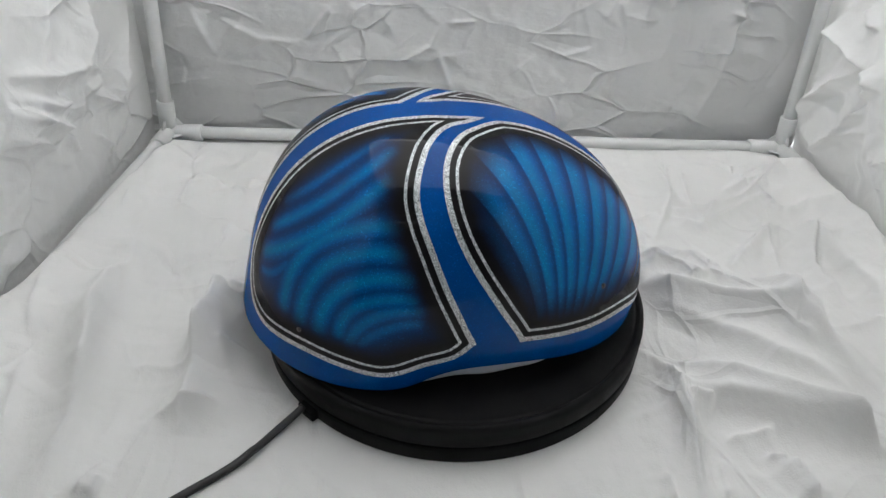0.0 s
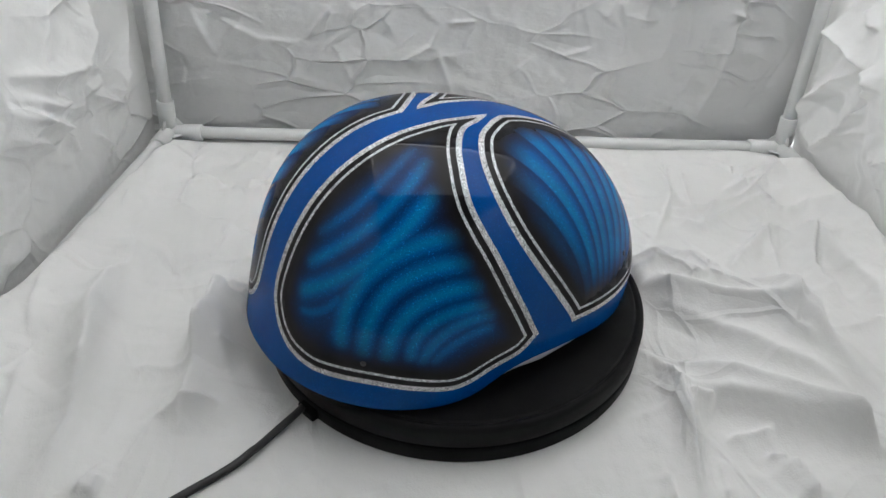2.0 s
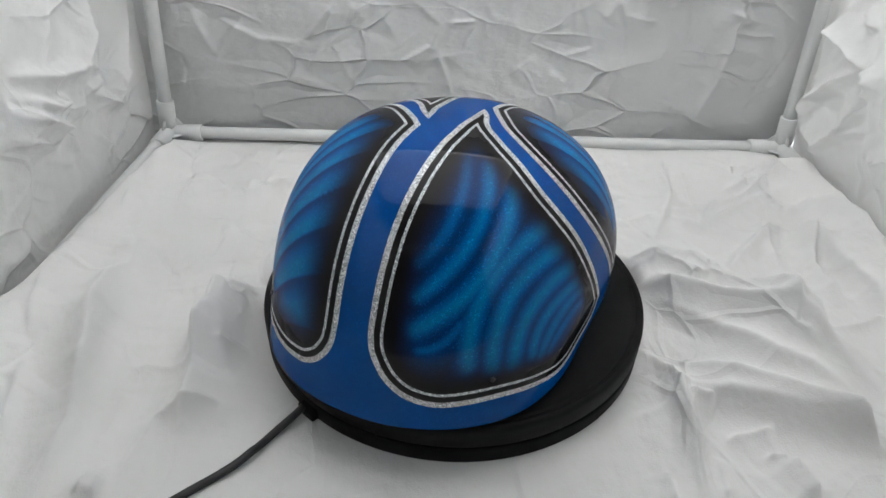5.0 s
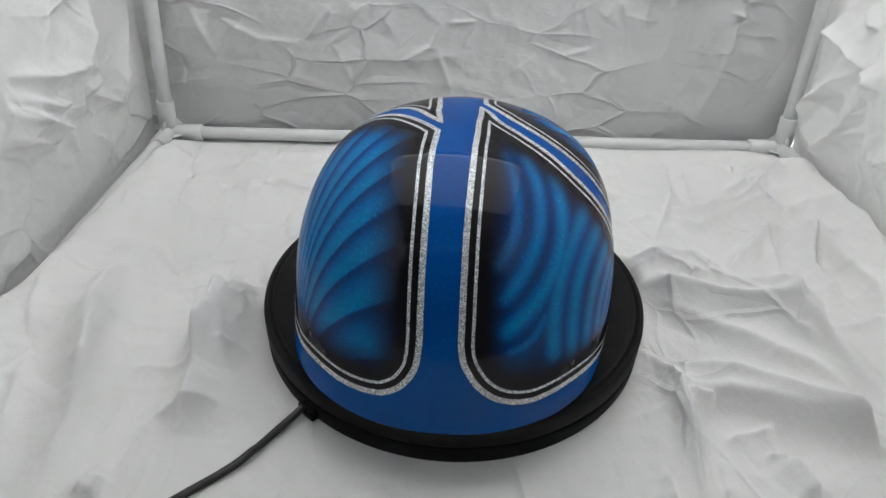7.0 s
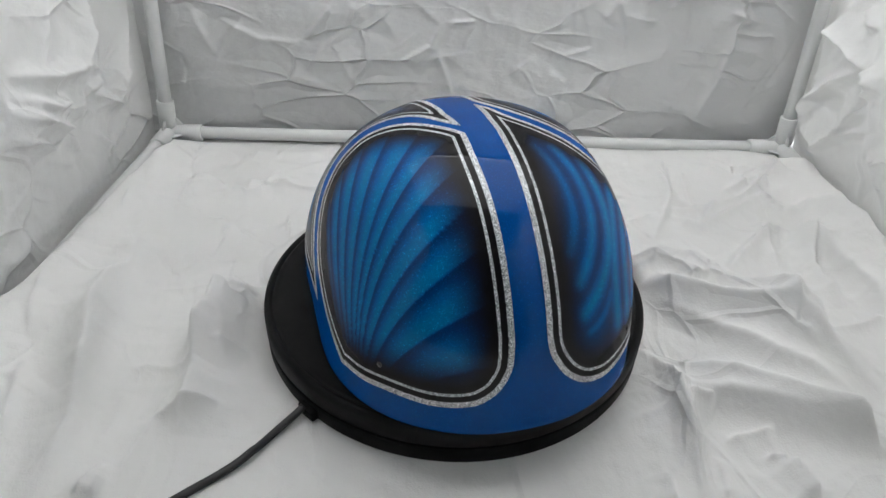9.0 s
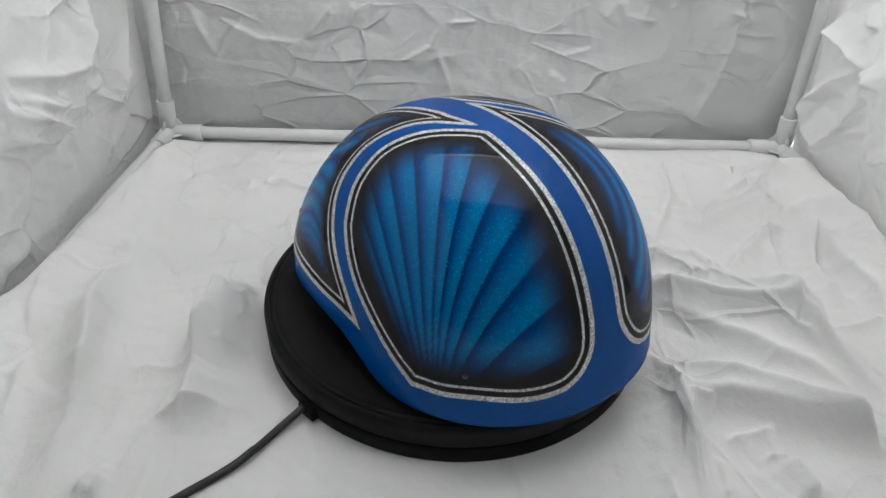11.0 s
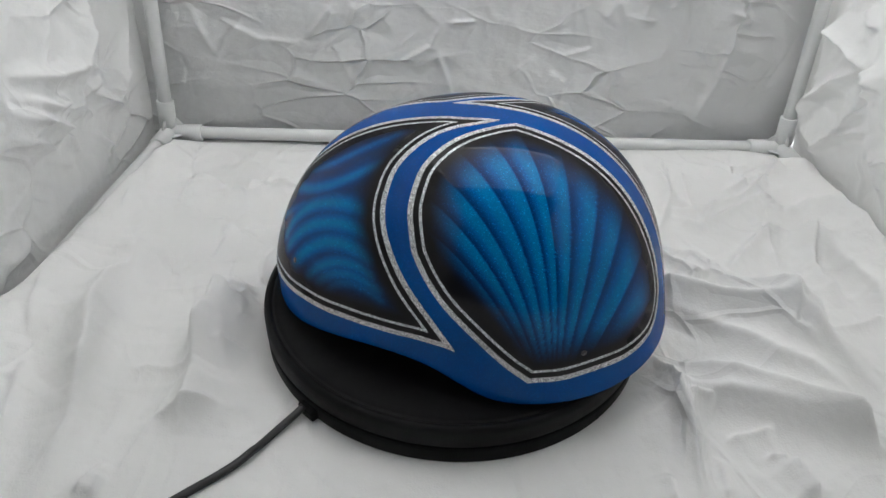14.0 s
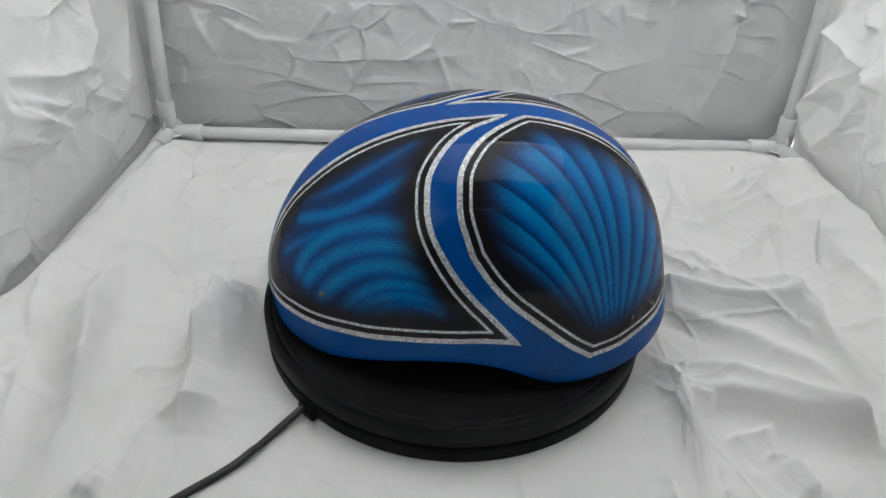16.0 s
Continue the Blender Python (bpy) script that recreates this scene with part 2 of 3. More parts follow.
tent_frame()


def value_noise(x, y, seed):
    """Smooth random values from -1 to 1 over the plane, one to a unit cell."""
    table = np.random.RandomState(seed).uniform(-1, 1, (64, 64))
    xi, yi = np.floor(x).astype(int), np.floor(y).astype(int)
    fx, fy = x - xi, y - yi
    fx, fy = fx ** 3 * (fx * (fx * 6 - 15) + 10), fy ** 3 * (fy * (fy * 6 - 15) + 10)
    a, b = table[xi % 64, yi % 64], table[(xi + 1) % 64, yi % 64]
    c, d = table[xi % 64, (yi + 1) % 64], table[(xi + 1) % 64, (yi + 1) % 64]
    return (a * (1 - fx) + b * fx) * (1 - fy) + (c * (1 - fx) + d * fx) * fy


def facets(x, y, seed, sizes):
    """Pressed-in creases: flat facets that meet in sharp lines, in patches; sizes in metres."""
    h = np.zeros_like(x)
    for n, (size, depth) in enumerate(sizes):
        table = np.random.RandomState(seed + n).uniform(-1, 1, (64, 64))
        u, v = x / size, y / size
        u, v = u + 0.5 * value_noise(u * 0.8 + 4, v * 0.8, seed + 30 + n), v + 0.5 * value_noise(u * 0.8, v * 0.8 + 7, seed + 40 + n)
        k = 0.366 * (u + v)
        u, v = u + k, v + k
        i, j = np.floor(u).astype(int), np.floor(v).astype(int)
        p, q = u - i, v - j
        a, d = table[i % 64, j % 64], table[(i + 1) % 64, (j + 1) % 64]
        b, c = table[(i + 1) % 64, j % 64], table[i % 64, (j + 1) % 64]
        f = np.where(p > q, a * (1 - p) + b * (p - q) + d * q, a * (1 - q) + c * (q - p) + d * p)
        patch = np.clip(0.55 + 1.3 * value_noise(x / (size * 2.6) + 11, y / (size * 2.6), seed + 60 + n), 0.08, 1)
        h += depth * f * patch
    return h


def dense(n, near, share):
    """Grid steps from 0 to 1, with the given share of them before near."""
    k = np.linspace(0, 1, n)
    return np.where(k < share, k / share * near, near + (k - share) / (1 - share) * (1 - near))


def crumple(x, y, seed, sizes):
    """Crumpled cloth: rounded swells and sharp ridges at several sizes, in metres."""
    h = np.zeros_like(x)
    for n, (size, swell, ridge) in enumerate(sizes):
        u, v = x / size, y / size
        u, v = u + 0.45 * value_noise(u * 0.7 + 9, v * 0.7, seed + 50 + n), v + 0.45 * value_noise(u * 0.7, v * 0.7 + 5, seed + 80 + n)
        h += swell * value_noise(u, v, seed + n) + ridge * (0.4 - np.abs(value_noise(u * 1.1 + 3, v * 1.1, seed + 20 + n)))
    return h


def fold(x, y, line, width, height):
    """A fold along a line: steep on its left, long on its right, dying out at its ends."""
    best, sign, along = np.full(x.shape, 1e9), np.ones_like(x), np.zeros_like(x)
    n = len(line) - 1
    for k in range(n):
        (ax, ay), (bx, by) = line[k], line[k + 1]
        dx, dy = bx - ax, by - ay
        t = np.clip(((x - ax) * dx + (y - ay) * dy) / (dx * dx + dy * dy), 0, 1)
        ex, ey = x - ax - t * dx, y - ay - t * dy
        d = np.hypot(ex, ey)
        near = d < best
        best = np.where(near, d, best)
        sign = np.where(near, np.where(dx * ey - dy * ex > 0, 1, -1), sign)
        along = np.where(near, (k + t) / n, along)
    w = width * np.where(sign > 0, 0.55, 1.6)
    fade = np.clip(4 * np.minimum(along + 0.03, 1.03 - along), 0, 1)
    crest = np.exp(-np.sqrt((best / w) ** 2 + 0.02) * 1.35)
    return height * fade * crest


def loose_creases(x, y, seed, count, box, sizes, heights):
    """Short straight creases strewn over a sheet."""
    r = np.random.RandomState(seed)
    h = np.zeros_like(x)
    for _ in range(count):
        cx, cy = r.uniform(box[0], box[1]), r.uniform(box[2], box[3])
        a, l = r.uniform(0, math.pi), r.uniform(*sizes)
        dx, dy = math.cos(a) * l / 2, math.sin(a) * l / 2
        bend = r.uniform(-0.25, 0.25)
        line = ((cx - dx, cy - dy), (cx - dy * bend, cy + dx * bend), (cx + dx, cy + dy))
        h += fold(x, y, line, r.uniform(0.05, 0.11) * l, 0.6 * r.uniform(*heights) * (1 if r.uniform() > 0.35 else -0.8))
    return h


def sheet(name, points, out, mat, thick=0.0012):
    """A cloth from a grid of points; thin but with two faces."""
    nv, nu = points.shape[0] - 1, points.shape[1] - 1
    verts = points.reshape(-1, 3)
    n, cols = len(verts), nu + 1
    faces = grid_faces(nv + 1, cols)
    verts = np.concatenate([verts, verts - np.array(out) * thick])
    faces = faces + [tuple(n + k for k in f[::-1]) for f in faces]
    rim = [j for j in range(cols)] + [cols * r + nu for r in range(1, nv + 1)] + [cols * nv + j for j in range(nu - 1, -1, -1)] + [cols * r for r in range(nv - 1, 0, -1)]
    faces += [(a, n + a, n + b, b) for a, b in zip(rim, rim[1:] + rim[:1])]
    return mesh_from(name, verts, faces, mat)


FOLDS_WEST = (
    (((-0.189, -0.076), (-0.197, -0.011), (-0.199, 0.023)), 0.013, 0.0135),
    (((-0.288, 0.034), (-0.267, -0.083), (-0.256, -0.14)), 0.024, 0.0135),
    (((-0.225, -0.194), (-0.217, -0.168)), 0.005, 0.0077),
    (((-0.207, -0.191), (-0.201, -0.142), (-0.192, -0.093)), 0.013, 0.0087),
    (((-0.199, 0.019), (-0.179, 0.008), (-0.164, 0.025)), 0.006, 0.0097),
    (((-0.18, -0.021), (-0.172, 0.001), (-0.158, -0.009)), 0.006, 0.0087),
    (((-0.179, -0.073), (-0.164, -0.063), (-0.151, -0.065)), 0.006, 0.0068),
    (((-0.238, 0.203), (-0.198, 0.191), (-0.171, 0.208)), 0.006, 0.0068),
    (((-0.297, 0.087), (-0.277, -0.012)), 0.016, 0.0097),
    (((-0.084, -0.176), (-0.066, -0.15), (-0.059, -0.145)), 0.01, 0.0048),
    (((-0.069, -0.184), (-0.035, -0.17)), 0.01, 0.0039),
    (((-0.317, -0.067), (-0.346, 0.014)), 0.01, 0.0077),
    (((-0.3, 0.222), (-0.251, 0.11), (-0.227, 0.021)), 0.024, 0.0077),
)
FOLDS_EAST = (
    (((0.323, -0.077), (0.255, -0.009), (0.165, 0.031), (0.155, 0.09)), 0.021, 0.0375),
    (((0.277, -0.018), (0.245, 0.024), (0.199, 0.118)), 0.016, 0.0209),
    (((0.16, -0.157), (0.165, -0.11), (0.166, -0.08), (0.156, -0.039)), 0.008, 0.0251),
    (((0.295, -0.13), (0.239, -0.111), (0.167, -0.076)), 0.021, 0.0313),
    (((0.231, -0.176), (0.223, -0.14)), 0.006, 0.0188),
    (((0.369, 0.008), (0.367, 0.072), (0.358, 0.149)), 0.018, 0.0251),
    (((0.277, 0.05), (0.271, -0.011), (0.302, -0.023)), 0.011, 0.0251),
    (((0.212, -0.138), (0.227, -0.14)), 0.004, 0.0104),
    (((0.177, -0.175), (0.178, -0.14)), 0.008, 0.0084),
)
FOLDS_BACK = (
    (((0.232, 0.179), (0.267, 0.173), (0.306, 0.193), (0.375, 0.258)), 0.01, 0.0209),
    (((0.257, 0.074), (0.302, 0.124), (0.34, 0.147)), 0.011, 0.0209),
    (((0.234, 0.262), (0.234, 0.197), (0.199, 0.118)), 0.011, 0.0126),
    (((0.364, 0.149), (0.339, 0.079), (0.343, 0.022)), 0.011, 0.0251),
    (((0.302, 0.226), (0.351, 0.256), (0.379, 0.245)), 0.007, 0.0147),
    (((0.297, 0.295), (0.322, 0.268), (0.35, 0.27)), 0.006, 0.0126),
)
FLOOR_RIDGES = (
    (((0.302, -0.088), (0.25, -0.055), (0.217, -0.017), (0.162, 0.025)), 0.02, 0.0263),
    (((0.29, -0.132), (0.274, -0.122), (0.227, -0.092), (0.199, -0.07), (0.156, -0.046)), 0.02, 0.0263),
    (((0.215, 0.028), (0.203, 0.051), (0.161, 0.065)), 0.02, 0.0263),
    (((-0.179, -0.146), (-0.184, -0.096), (-0.199, -0.036)), 0.02, 0.0263),
    (((-0.291, 0.033), (-0.278, -0.041), (-0.251, -0.126)), 0.02, 0.0263),
    (((0.352, 0.182), (0.391, 0.165), (0.403, 0.088)), 0.02, 0.0263),
    (((-0.191, -0.088), (-0.19, -0.036), (-0.196, 0.014)), 0.02, 0.0263),
)
CREASES_EAST = (
    (((0.156, -0.046), (0.161, -0.081), (0.163, -0.112), (0.162, -0.144), (0.162, -0.178)), 0.006, 0.0104),
    (((0.27, -0.004), (0.265, -0.034), (0.281, -0.046)), 0.006, 0.0104),
    (((0.219, -0.142), (0.228, -0.175)), 0.006, 0.0104),
    (((0.141, -0.155), (0.141, -0.179)), 0.006, 0.0104),
    (((0.172, -0.088), (0.191, -0.095)), 0.006, 0.0104),
    (((0.189, -0.126), (0.225, -0.117)), 0.006, 0.0104),
    (((0.319, 0.051), (0.311, 0.009)), 0.006, 0.0104),
    (((0.299, -0.018), (0.345, -0.004), (0.364, 0.005)), 0.006, 0.0104),
)
CREASES_BACK = (
    (((0.228, 0.167), (0.256, 0.151), (0.276, 0.183)), 0.006, 0.0104),
    (((0.287, 0.278), (0.32, 0.252), (0.335, 0.247)), 0.006, 0.0104),
    (((0.307, 0.226), (0.344, 0.239), (0.345, 0.215)), 0.006, 0.0104),
    (((0.259, 0.151), (0.304, 0.179), (0.336, 0.201), (0.352, 0.182)), 0.006, 0.0104),
    (((0.319, 0.173), (0.311, 0.125), (0.312, 0.083)), 0.006, 0.0104),
    (((0.248, 0.291), (0.235, 0.194)), 0.006, 0.0104),
    (((-0.24, 0.185), (-0.217, 0.174), (-0.198, 0.188)), 0.006, 0.0104),
    (((-0.287, 0.209), (-0.248, 0.191)), 0.006, 0.0104),
)
CREASES_WEST = (
    (((-0.236, -0.079), (-0.187, -0.088)), 0.006, 0.0083),
    (((-0.166, 0.008), (-0.187, -0.0)), 0.006, 0.0083),
    (((-0.311, -0.086), (-0.291, -0.151)), 0.006, 0.0083),
    (((-0.213, -0.178), (-0.216, -0.194)), 0.006, 0.0083),
    (((-0.258, -0.111), (-0.247, -0.179)), 0.006, 0.0083),
    (((-0.199, -0.133), (-0.161, -0.119)), 0.006, 0.0083),
    (((-0.197, -0.0), (-0.177, -0.014), (-0.164, -0.009)), 0.006, 0.0083),
    (((-0.176, 0.016), (-0.169, -0.027), (-0.171, -0.066)), 0.006, 0.0083),
)
RIGHT_FOLDS = (
    (((0.329, 0.034), (0.284, 0.089), (0.265, 0.112), (0.226, 0.144)), 0.0088, 0.0277),
    (((0.306, 0.164), (0.226, 0.144)), 0.0072, 0.0185),
    (((0.226, 0.144), (0.225, 0.070)), 0.0072, -0.0246),
    (((0.225, 0.070), (0.201, 0.112)), 0.0056, 0.0246),
    (((0.267, 0.029), (0.225, 0.070), (0.187, 0.095)), 0.0056, 0.0216),
    (((0.214, 0.148), (0.182, 0.141)), 0.0072, 0.0185),
    (((0.207, 0.120), (0.191, 0.135), (0.182, 0.141)), 0.0056, 0.0185),
    (((0.162, 0.068), (0.139, 0.087)), 0.0056, 0.0185),
    (((0.306, 0.164), (0.327, 0.129)), 0.0072, 0.0185),
    (((0.231, 0.180), (0.253, 0.199)), 0.0072, 0.0185),
)
LEFT_FOLDS = (
    (((0.312, 0.164), (0.253, 0.065)), 0.007, 0.0132),
    (((0.212, 0.189), (0.155, 0.138), (0.126, 0.091)), 0.017, 0.0308),
    (((0.072, 0.167), (0.114, 0.153), (0.156, 0.146)), 0.012, 0.0220),
    (((0.064, 0.153), (0.094, 0.133), (0.127, 0.126)), 0.011, 0.0220),
    (((0.056, 0.142), (0.089, 0.119), (0.126, 0.098)), 0.009, 0.0220),
    (((0.216, 0.125), (0.230, 0.108)), 0.005, 0.0088),
    (((0.222, 0.109), (0.197, 0.102)), 0.005, 0.0110),
    (((0.201, 0.100), (0.252, 0.068)), 0.006, 0.0132),
    (((0.162, 0.107), (0.188, 0.080)), 0.006, 0.0132),
    (((0.189, 0.064), (0.211, 0.038)), 0.006, 0.0110),
    (((0.045, 0.124), (0.069, 0.110), (0.087, 0.093)), 0.009, 0.0176),
    (((0.131, 0.092), (0.147, 0.060)), 0.007, 0.0154),
    (((0.180, 0.122), (0.199, 0.106)), 0.005, 0.0088),
)
BACK_FOLDS = (
    (((-0.176, 0.124), (-0.142, 0.167)), 0.0063, 0.0066),
    (((-0.023, 0.113), (-0.006, 0.059)), 0.0049, 0.0066),
    (((-0.270, 0.145), (-0.228, 0.124), (-0.183, 0.121)), 0.0063, 0.0055),
    (((0.166, 0.151), (0.179, 0.178)), 0.0063, 0.0055),
    (((-0.015, 0.145), (0.020, 0.146)), 0.0042, 0.0055),
    (((-0.300, 0.153), (-0.278, 0.100)), 0.0063, 0.0055),
    (((0.287, 0.020), (0.307, 0.092), (0.312, 0.156)), 0.0084, 0.0066),
    (((-0.079, 0.093), (-0.033, 0.118), (-0.020, 0.145)), 0.0063, 0.0055),
    (((0.187, 0.159), (0.224, 0.153)), 0.0049, 0.0055),
    (((0.123, 0.109), (0.158, 0.120)), 0.0049, 0.0055),
    (((0.300, 0.169), (0.338, 0.157)), 0.0049, 0.0055),
    (((0.061, 0.083), (0.091, 0.108)), 0.0063, 0.0044),
    (((-0.236, 0.068), (-0.187, 0.079), (-0.155, 0.070)), 0.0077, 0.0044),
)


def floor_height(x, y):
    """The floor cloth's height at places on it, and its two side edges there."""
    left = np.interp(y, [-0.62, 0.10, 0.20, 0.30], [-0.372, -0.350, -0.336, -0.318])
    right = np.interp(y, [-0.62, 0.15, 0.25, 0.31], [0.434, 0.428, 0.420, 0.396])
    r = np.hypot(x, y)
    h = crumple(x, y * 0.85, 3, ((0.24, 0.009, 0.011), (0.10, 0.004, 0.006), (0.045, 0.0007, 0.0014)))
    for line, width, height in FOLDS_WEST + FOLDS_EAST + FOLDS_BACK + FLOOR_RIDGES + CREASES_EAST + CREASES_BACK + CREASES_WEST:
        h += fold(x, y, line, width, height)
    h += loose_creases(x, y, 5, 80, (-0.35, 0.40, -0.32, 0.30), (0.04, 0.13), (0.0018, 0.0062))
    h += facets(x, y, 300, ((0.085, 0.0085), (0.036, 0.0030), (0.018, 0.0008)))
    h = h * (1 - 0.6 * np.exp(-(x / 0.16) ** 2) * np.clip((-0.10 - y) / 0.06, 0, 1))
    calm = np.clip((r - 0.150) / 0.035, 0, 1)
    h = np.maximum(h, -0.004) * calm + 0.0005 * (1 - calm)
    # the cloth climbs over the pipes along both sides and ends on the one behind
    h = h + 0.020 * np.exp(-((x - left) / 0.028) ** 2) + 0.026 * np.exp(-((right - 0.016 - x) / np.where(x > right - 0.016, 0.016, 0.04)) ** 2)
    back = np.clip((y - 0.262) / 0.04, 0, 1)
    ripple = 0.5 + 0.5 * value_noise(x / 0.11, x * 0, 77)
    return h * (1 - back) + back * (0.001 + (0.009 * ripple) * np.clip((x + 0.10) / 0.25, 0, 1))


def floor_cloth():
    s, t = np.meshgrid(np.linspace(0, 1, 500), dense(470, 0.35, 0.10))
    y = -0.62 + 0.935 * t
    left = np.interp(y, [-0.62, 0.10, 0.20, 0.30], [-0.372, -0.350, -0.336, -0.318])
    right = np.interp(y, [-0.62, 0.15, 0.25, 0.31], [0.434, 0.428, 0.420, 0.396])
    x = left + s * (right - left)
    ob = new("floor_cloth", sheet("floor_cloth", np.stack([x, y, floor_height(x, y)], -1), (0, 0, 1), CLOTH_FLOOR))
    tagged(ob, "creased white cotton cloth on the tent floor", "cloth", kind="structure")


floor_cloth()


def back_cloth():
    yaw = (BR - BL).normalized()
    s, t = np.meshgrid(np.linspace(0, 1, 400), dense(230, 0.42, 0.8))
    u, z = -0.034 + 0.809 * s, -0.0145 + 0.6775 * t
    x = BL.x + yaw.x * u
    h = crumple(x * 0.9, z, 11, ((0.26, 0.008, 0.003), (0.11, 0.0022, 0.0028), (0.05, 0.0008, 0.0020)))
    for line, width, height in BACK_FOLDS:
        h += fold(x, z, line, width, height)
    h += loose_creases(x, z, 15, 120, (-0.36, 0.40, 0.0, 0.40), (0.03, 0.10), (0.0016, 0.0050))
    h += facets(x, z, 320, ((0.075, 0.0018), (0.034, 0.0016), (0.017, 0.0008)))
    h *= np.clip(z * 10 + 0.1, 0, 1) * np.clip((0.775 - u) / 0.05, 0, 1) * np.clip((u + 0.02) / 0.05, 0.0, 1)
    points = np.stack([x + h * yaw.y, BL.y + 0.022 + yaw.y * u - h, z], -1)
    ob = new("back_cloth", sheet("back_cloth", points, (0, -1, 0), CLOTH_BACK))
    tagged(ob, "creased white cotton back wall of the photo tent", "cloth", kind="structure")


back_cloth()


def left_cloth():
    s, t = np.meshgrid(np.linspace(0, 1, 400), dense(230, 0.45, 0.8))
    y, z = -0.62 + 0.955 * s, -0.0145 + 0.6775 * t
    h = crumple(y, z, 23, ((0.24, 0.009, 0.010), (0.10, 0.005, 0.007), (0.05, 0.0012, 0.0026)))
    for line, width, height in LEFT_FOLDS:
        h += fold(y, z, line, width, height)
    h += loose_creases(y, z, 25, 90, (-0.30, 0.33, 0.0, 0.40), (0.03, 0.10), (0.0020, 0.0070))
    h += facets(y, z, 340, ((0.055, 0.0060), (0.026, 0.0034), (0.014, 0.0010)))
    h *= np.clip((0.322 - y) / 0.06, 0.0, 1)
    points = np.stack([-0.374 - 0.003 * np.exp(-(z / 0.035) ** 2) + 0.030 * t + h * np.clip(z / 0.03, 0.2, 1), y, z], -1)
    ob = new("left_cloth", sheet("left_cloth", points, (1, 0, 0), CLOTH_SIDE))
    tagged(ob, "creased white cotton side wall of the photo tent", "cloth", kind="structure")


left_cloth()


def right_cloth():
    s, t = np.meshgrid(np.linspace(0, 1, 400), dense(230, 0.45, 0.8))
    y, z = 0.352 - 0.972 * s, -0.0145 + 0.6775 * t
    h = crumple(y, z, 31, ((0.20, 0.008, 0.016), (0.09, 0.004, 0.012), (0.05, 0.0010, 0.0024)))
    for line, width, height in RIGHT_FOLDS:
        h += fold(y, z, line, width, height)
    h += loose_creases(y, z, 35, 70, (-0.20, 0.31, 0.0, 0.40), (0.03, 0.11), (0.0025, 0.0080))
    h += facets(y, z, 360, ((0.070, 0.0100), (0.032, 0.0032)))
    h *= np.clip((0.325 - y) / 0.03, 0.0, 1)
    h += 0.020 * np.exp(-((y - 0.285) / 0.05) ** 2) * np.exp(-(z / 0.11) ** 2)
    points = np.stack([0.421 + 0.014 * np.exp(-(z / 0.035) ** 2) - 0.030 * t - h * np.clip(z / 0.04, 0.15, 1), y, z], -1)
    ob = new("right_cloth", sheet("right_cloth", points, (-1, 0, 0), CLOTH_SIDE))
    tagged(ob, "crumpled white cotton side wall of the photo tent", "cloth", kind="structure")


right_cloth()


def roof_cloth():
    """A thin cloth panel with rounded corners between the top pipes, an added translucent strip round it for a bright
    reflected line, and an added border out to the walls against light leaks.
    """
    x0, x1, y0, y1, r = -0.277, 0.345, -0.17, 0.283, 0.06
    rim = []
    for cx, cy, start in ((x1 - r, y1 - r, 0), (x0 + r, y1 - r, 90), (x0 + r, y0 + r, 180), (x1 - r, y0 + r, 270)):
        rim += [(cx, cy, radians(start + 7.5 * k)) for k in range(13)]
    line = np.array([(cx + r * math.cos(a), cy + r * math.sin(a)) for cx, cy, a in rim])
    out = np.array([(math.cos(a), math.sin(a)) for cx, cy, a in rim])
    n, mid = len(line), np.array(((x0 + x1) / 2, (y0 + y1) / 2))
    rings = []
    for f in np.linspace(0.02, 1, 40):
        q = mid + (line - mid) * f
        h = crumple(q[:, 0], q[:, 1], 41, ((0.24, 0.004, 0.003), (0.10, 0.002, 0.002))) * min(1, (1 - f) * 6)
        rings.append(np.column_stack([q, ROOF + 0.002 - 0.010 * (1 - f) + h]))
    faces = grid_faces(40, n, True)
    ob = new("roof_cloth", mesh_from("roof_cloth", np.concatenate(rings), faces + [tuple(range(n))[::-1]], CLOTH_ROOF))
    tagged(ob, "white cotton roof panel of the photo tent", "cloth", kind="structure")
    # strip added for a bright line in the helmet's reflection, narrowing towards the front
    wide = 0.003 + 0.012 * np.clip((line[:, 1] + 0.12) / 0.2, 0, 1)[:, None]
    edge = [np.column_stack([line + out * w, np.full(n, ROOF + 0.002)]) for w in (0.0 * wide, 0.5 * wide, wide)]
    ob = new("trim", mesh_from("trim", np.concatenate(edge), grid_faces(3, n, True), CLOTH_BRIGHT_EDGE))
    tagged(ob, "thin see-through hem round the roof panel", "hem", kind="structure")
    # unseen borders, added to keep the upper lamp from shining down past the roof
    for x, y, sx, sy in ((-0.334, 0.02, 0.062, 0.66), (0.396, 0.02, 0.062, 0.66), (0.031, 0.334, 0.668, 0.032)):
        ob = new("trim", box_mesh("trim", sx, sy, 0.003, CLOTH_FLOOR, 0.001))
        ob.location = (x, y, ROOF + 0.0095)
        tagged(ob, "doubled white cotton border over the top pipe", "cloth", kind="structure")


roof_cloth()


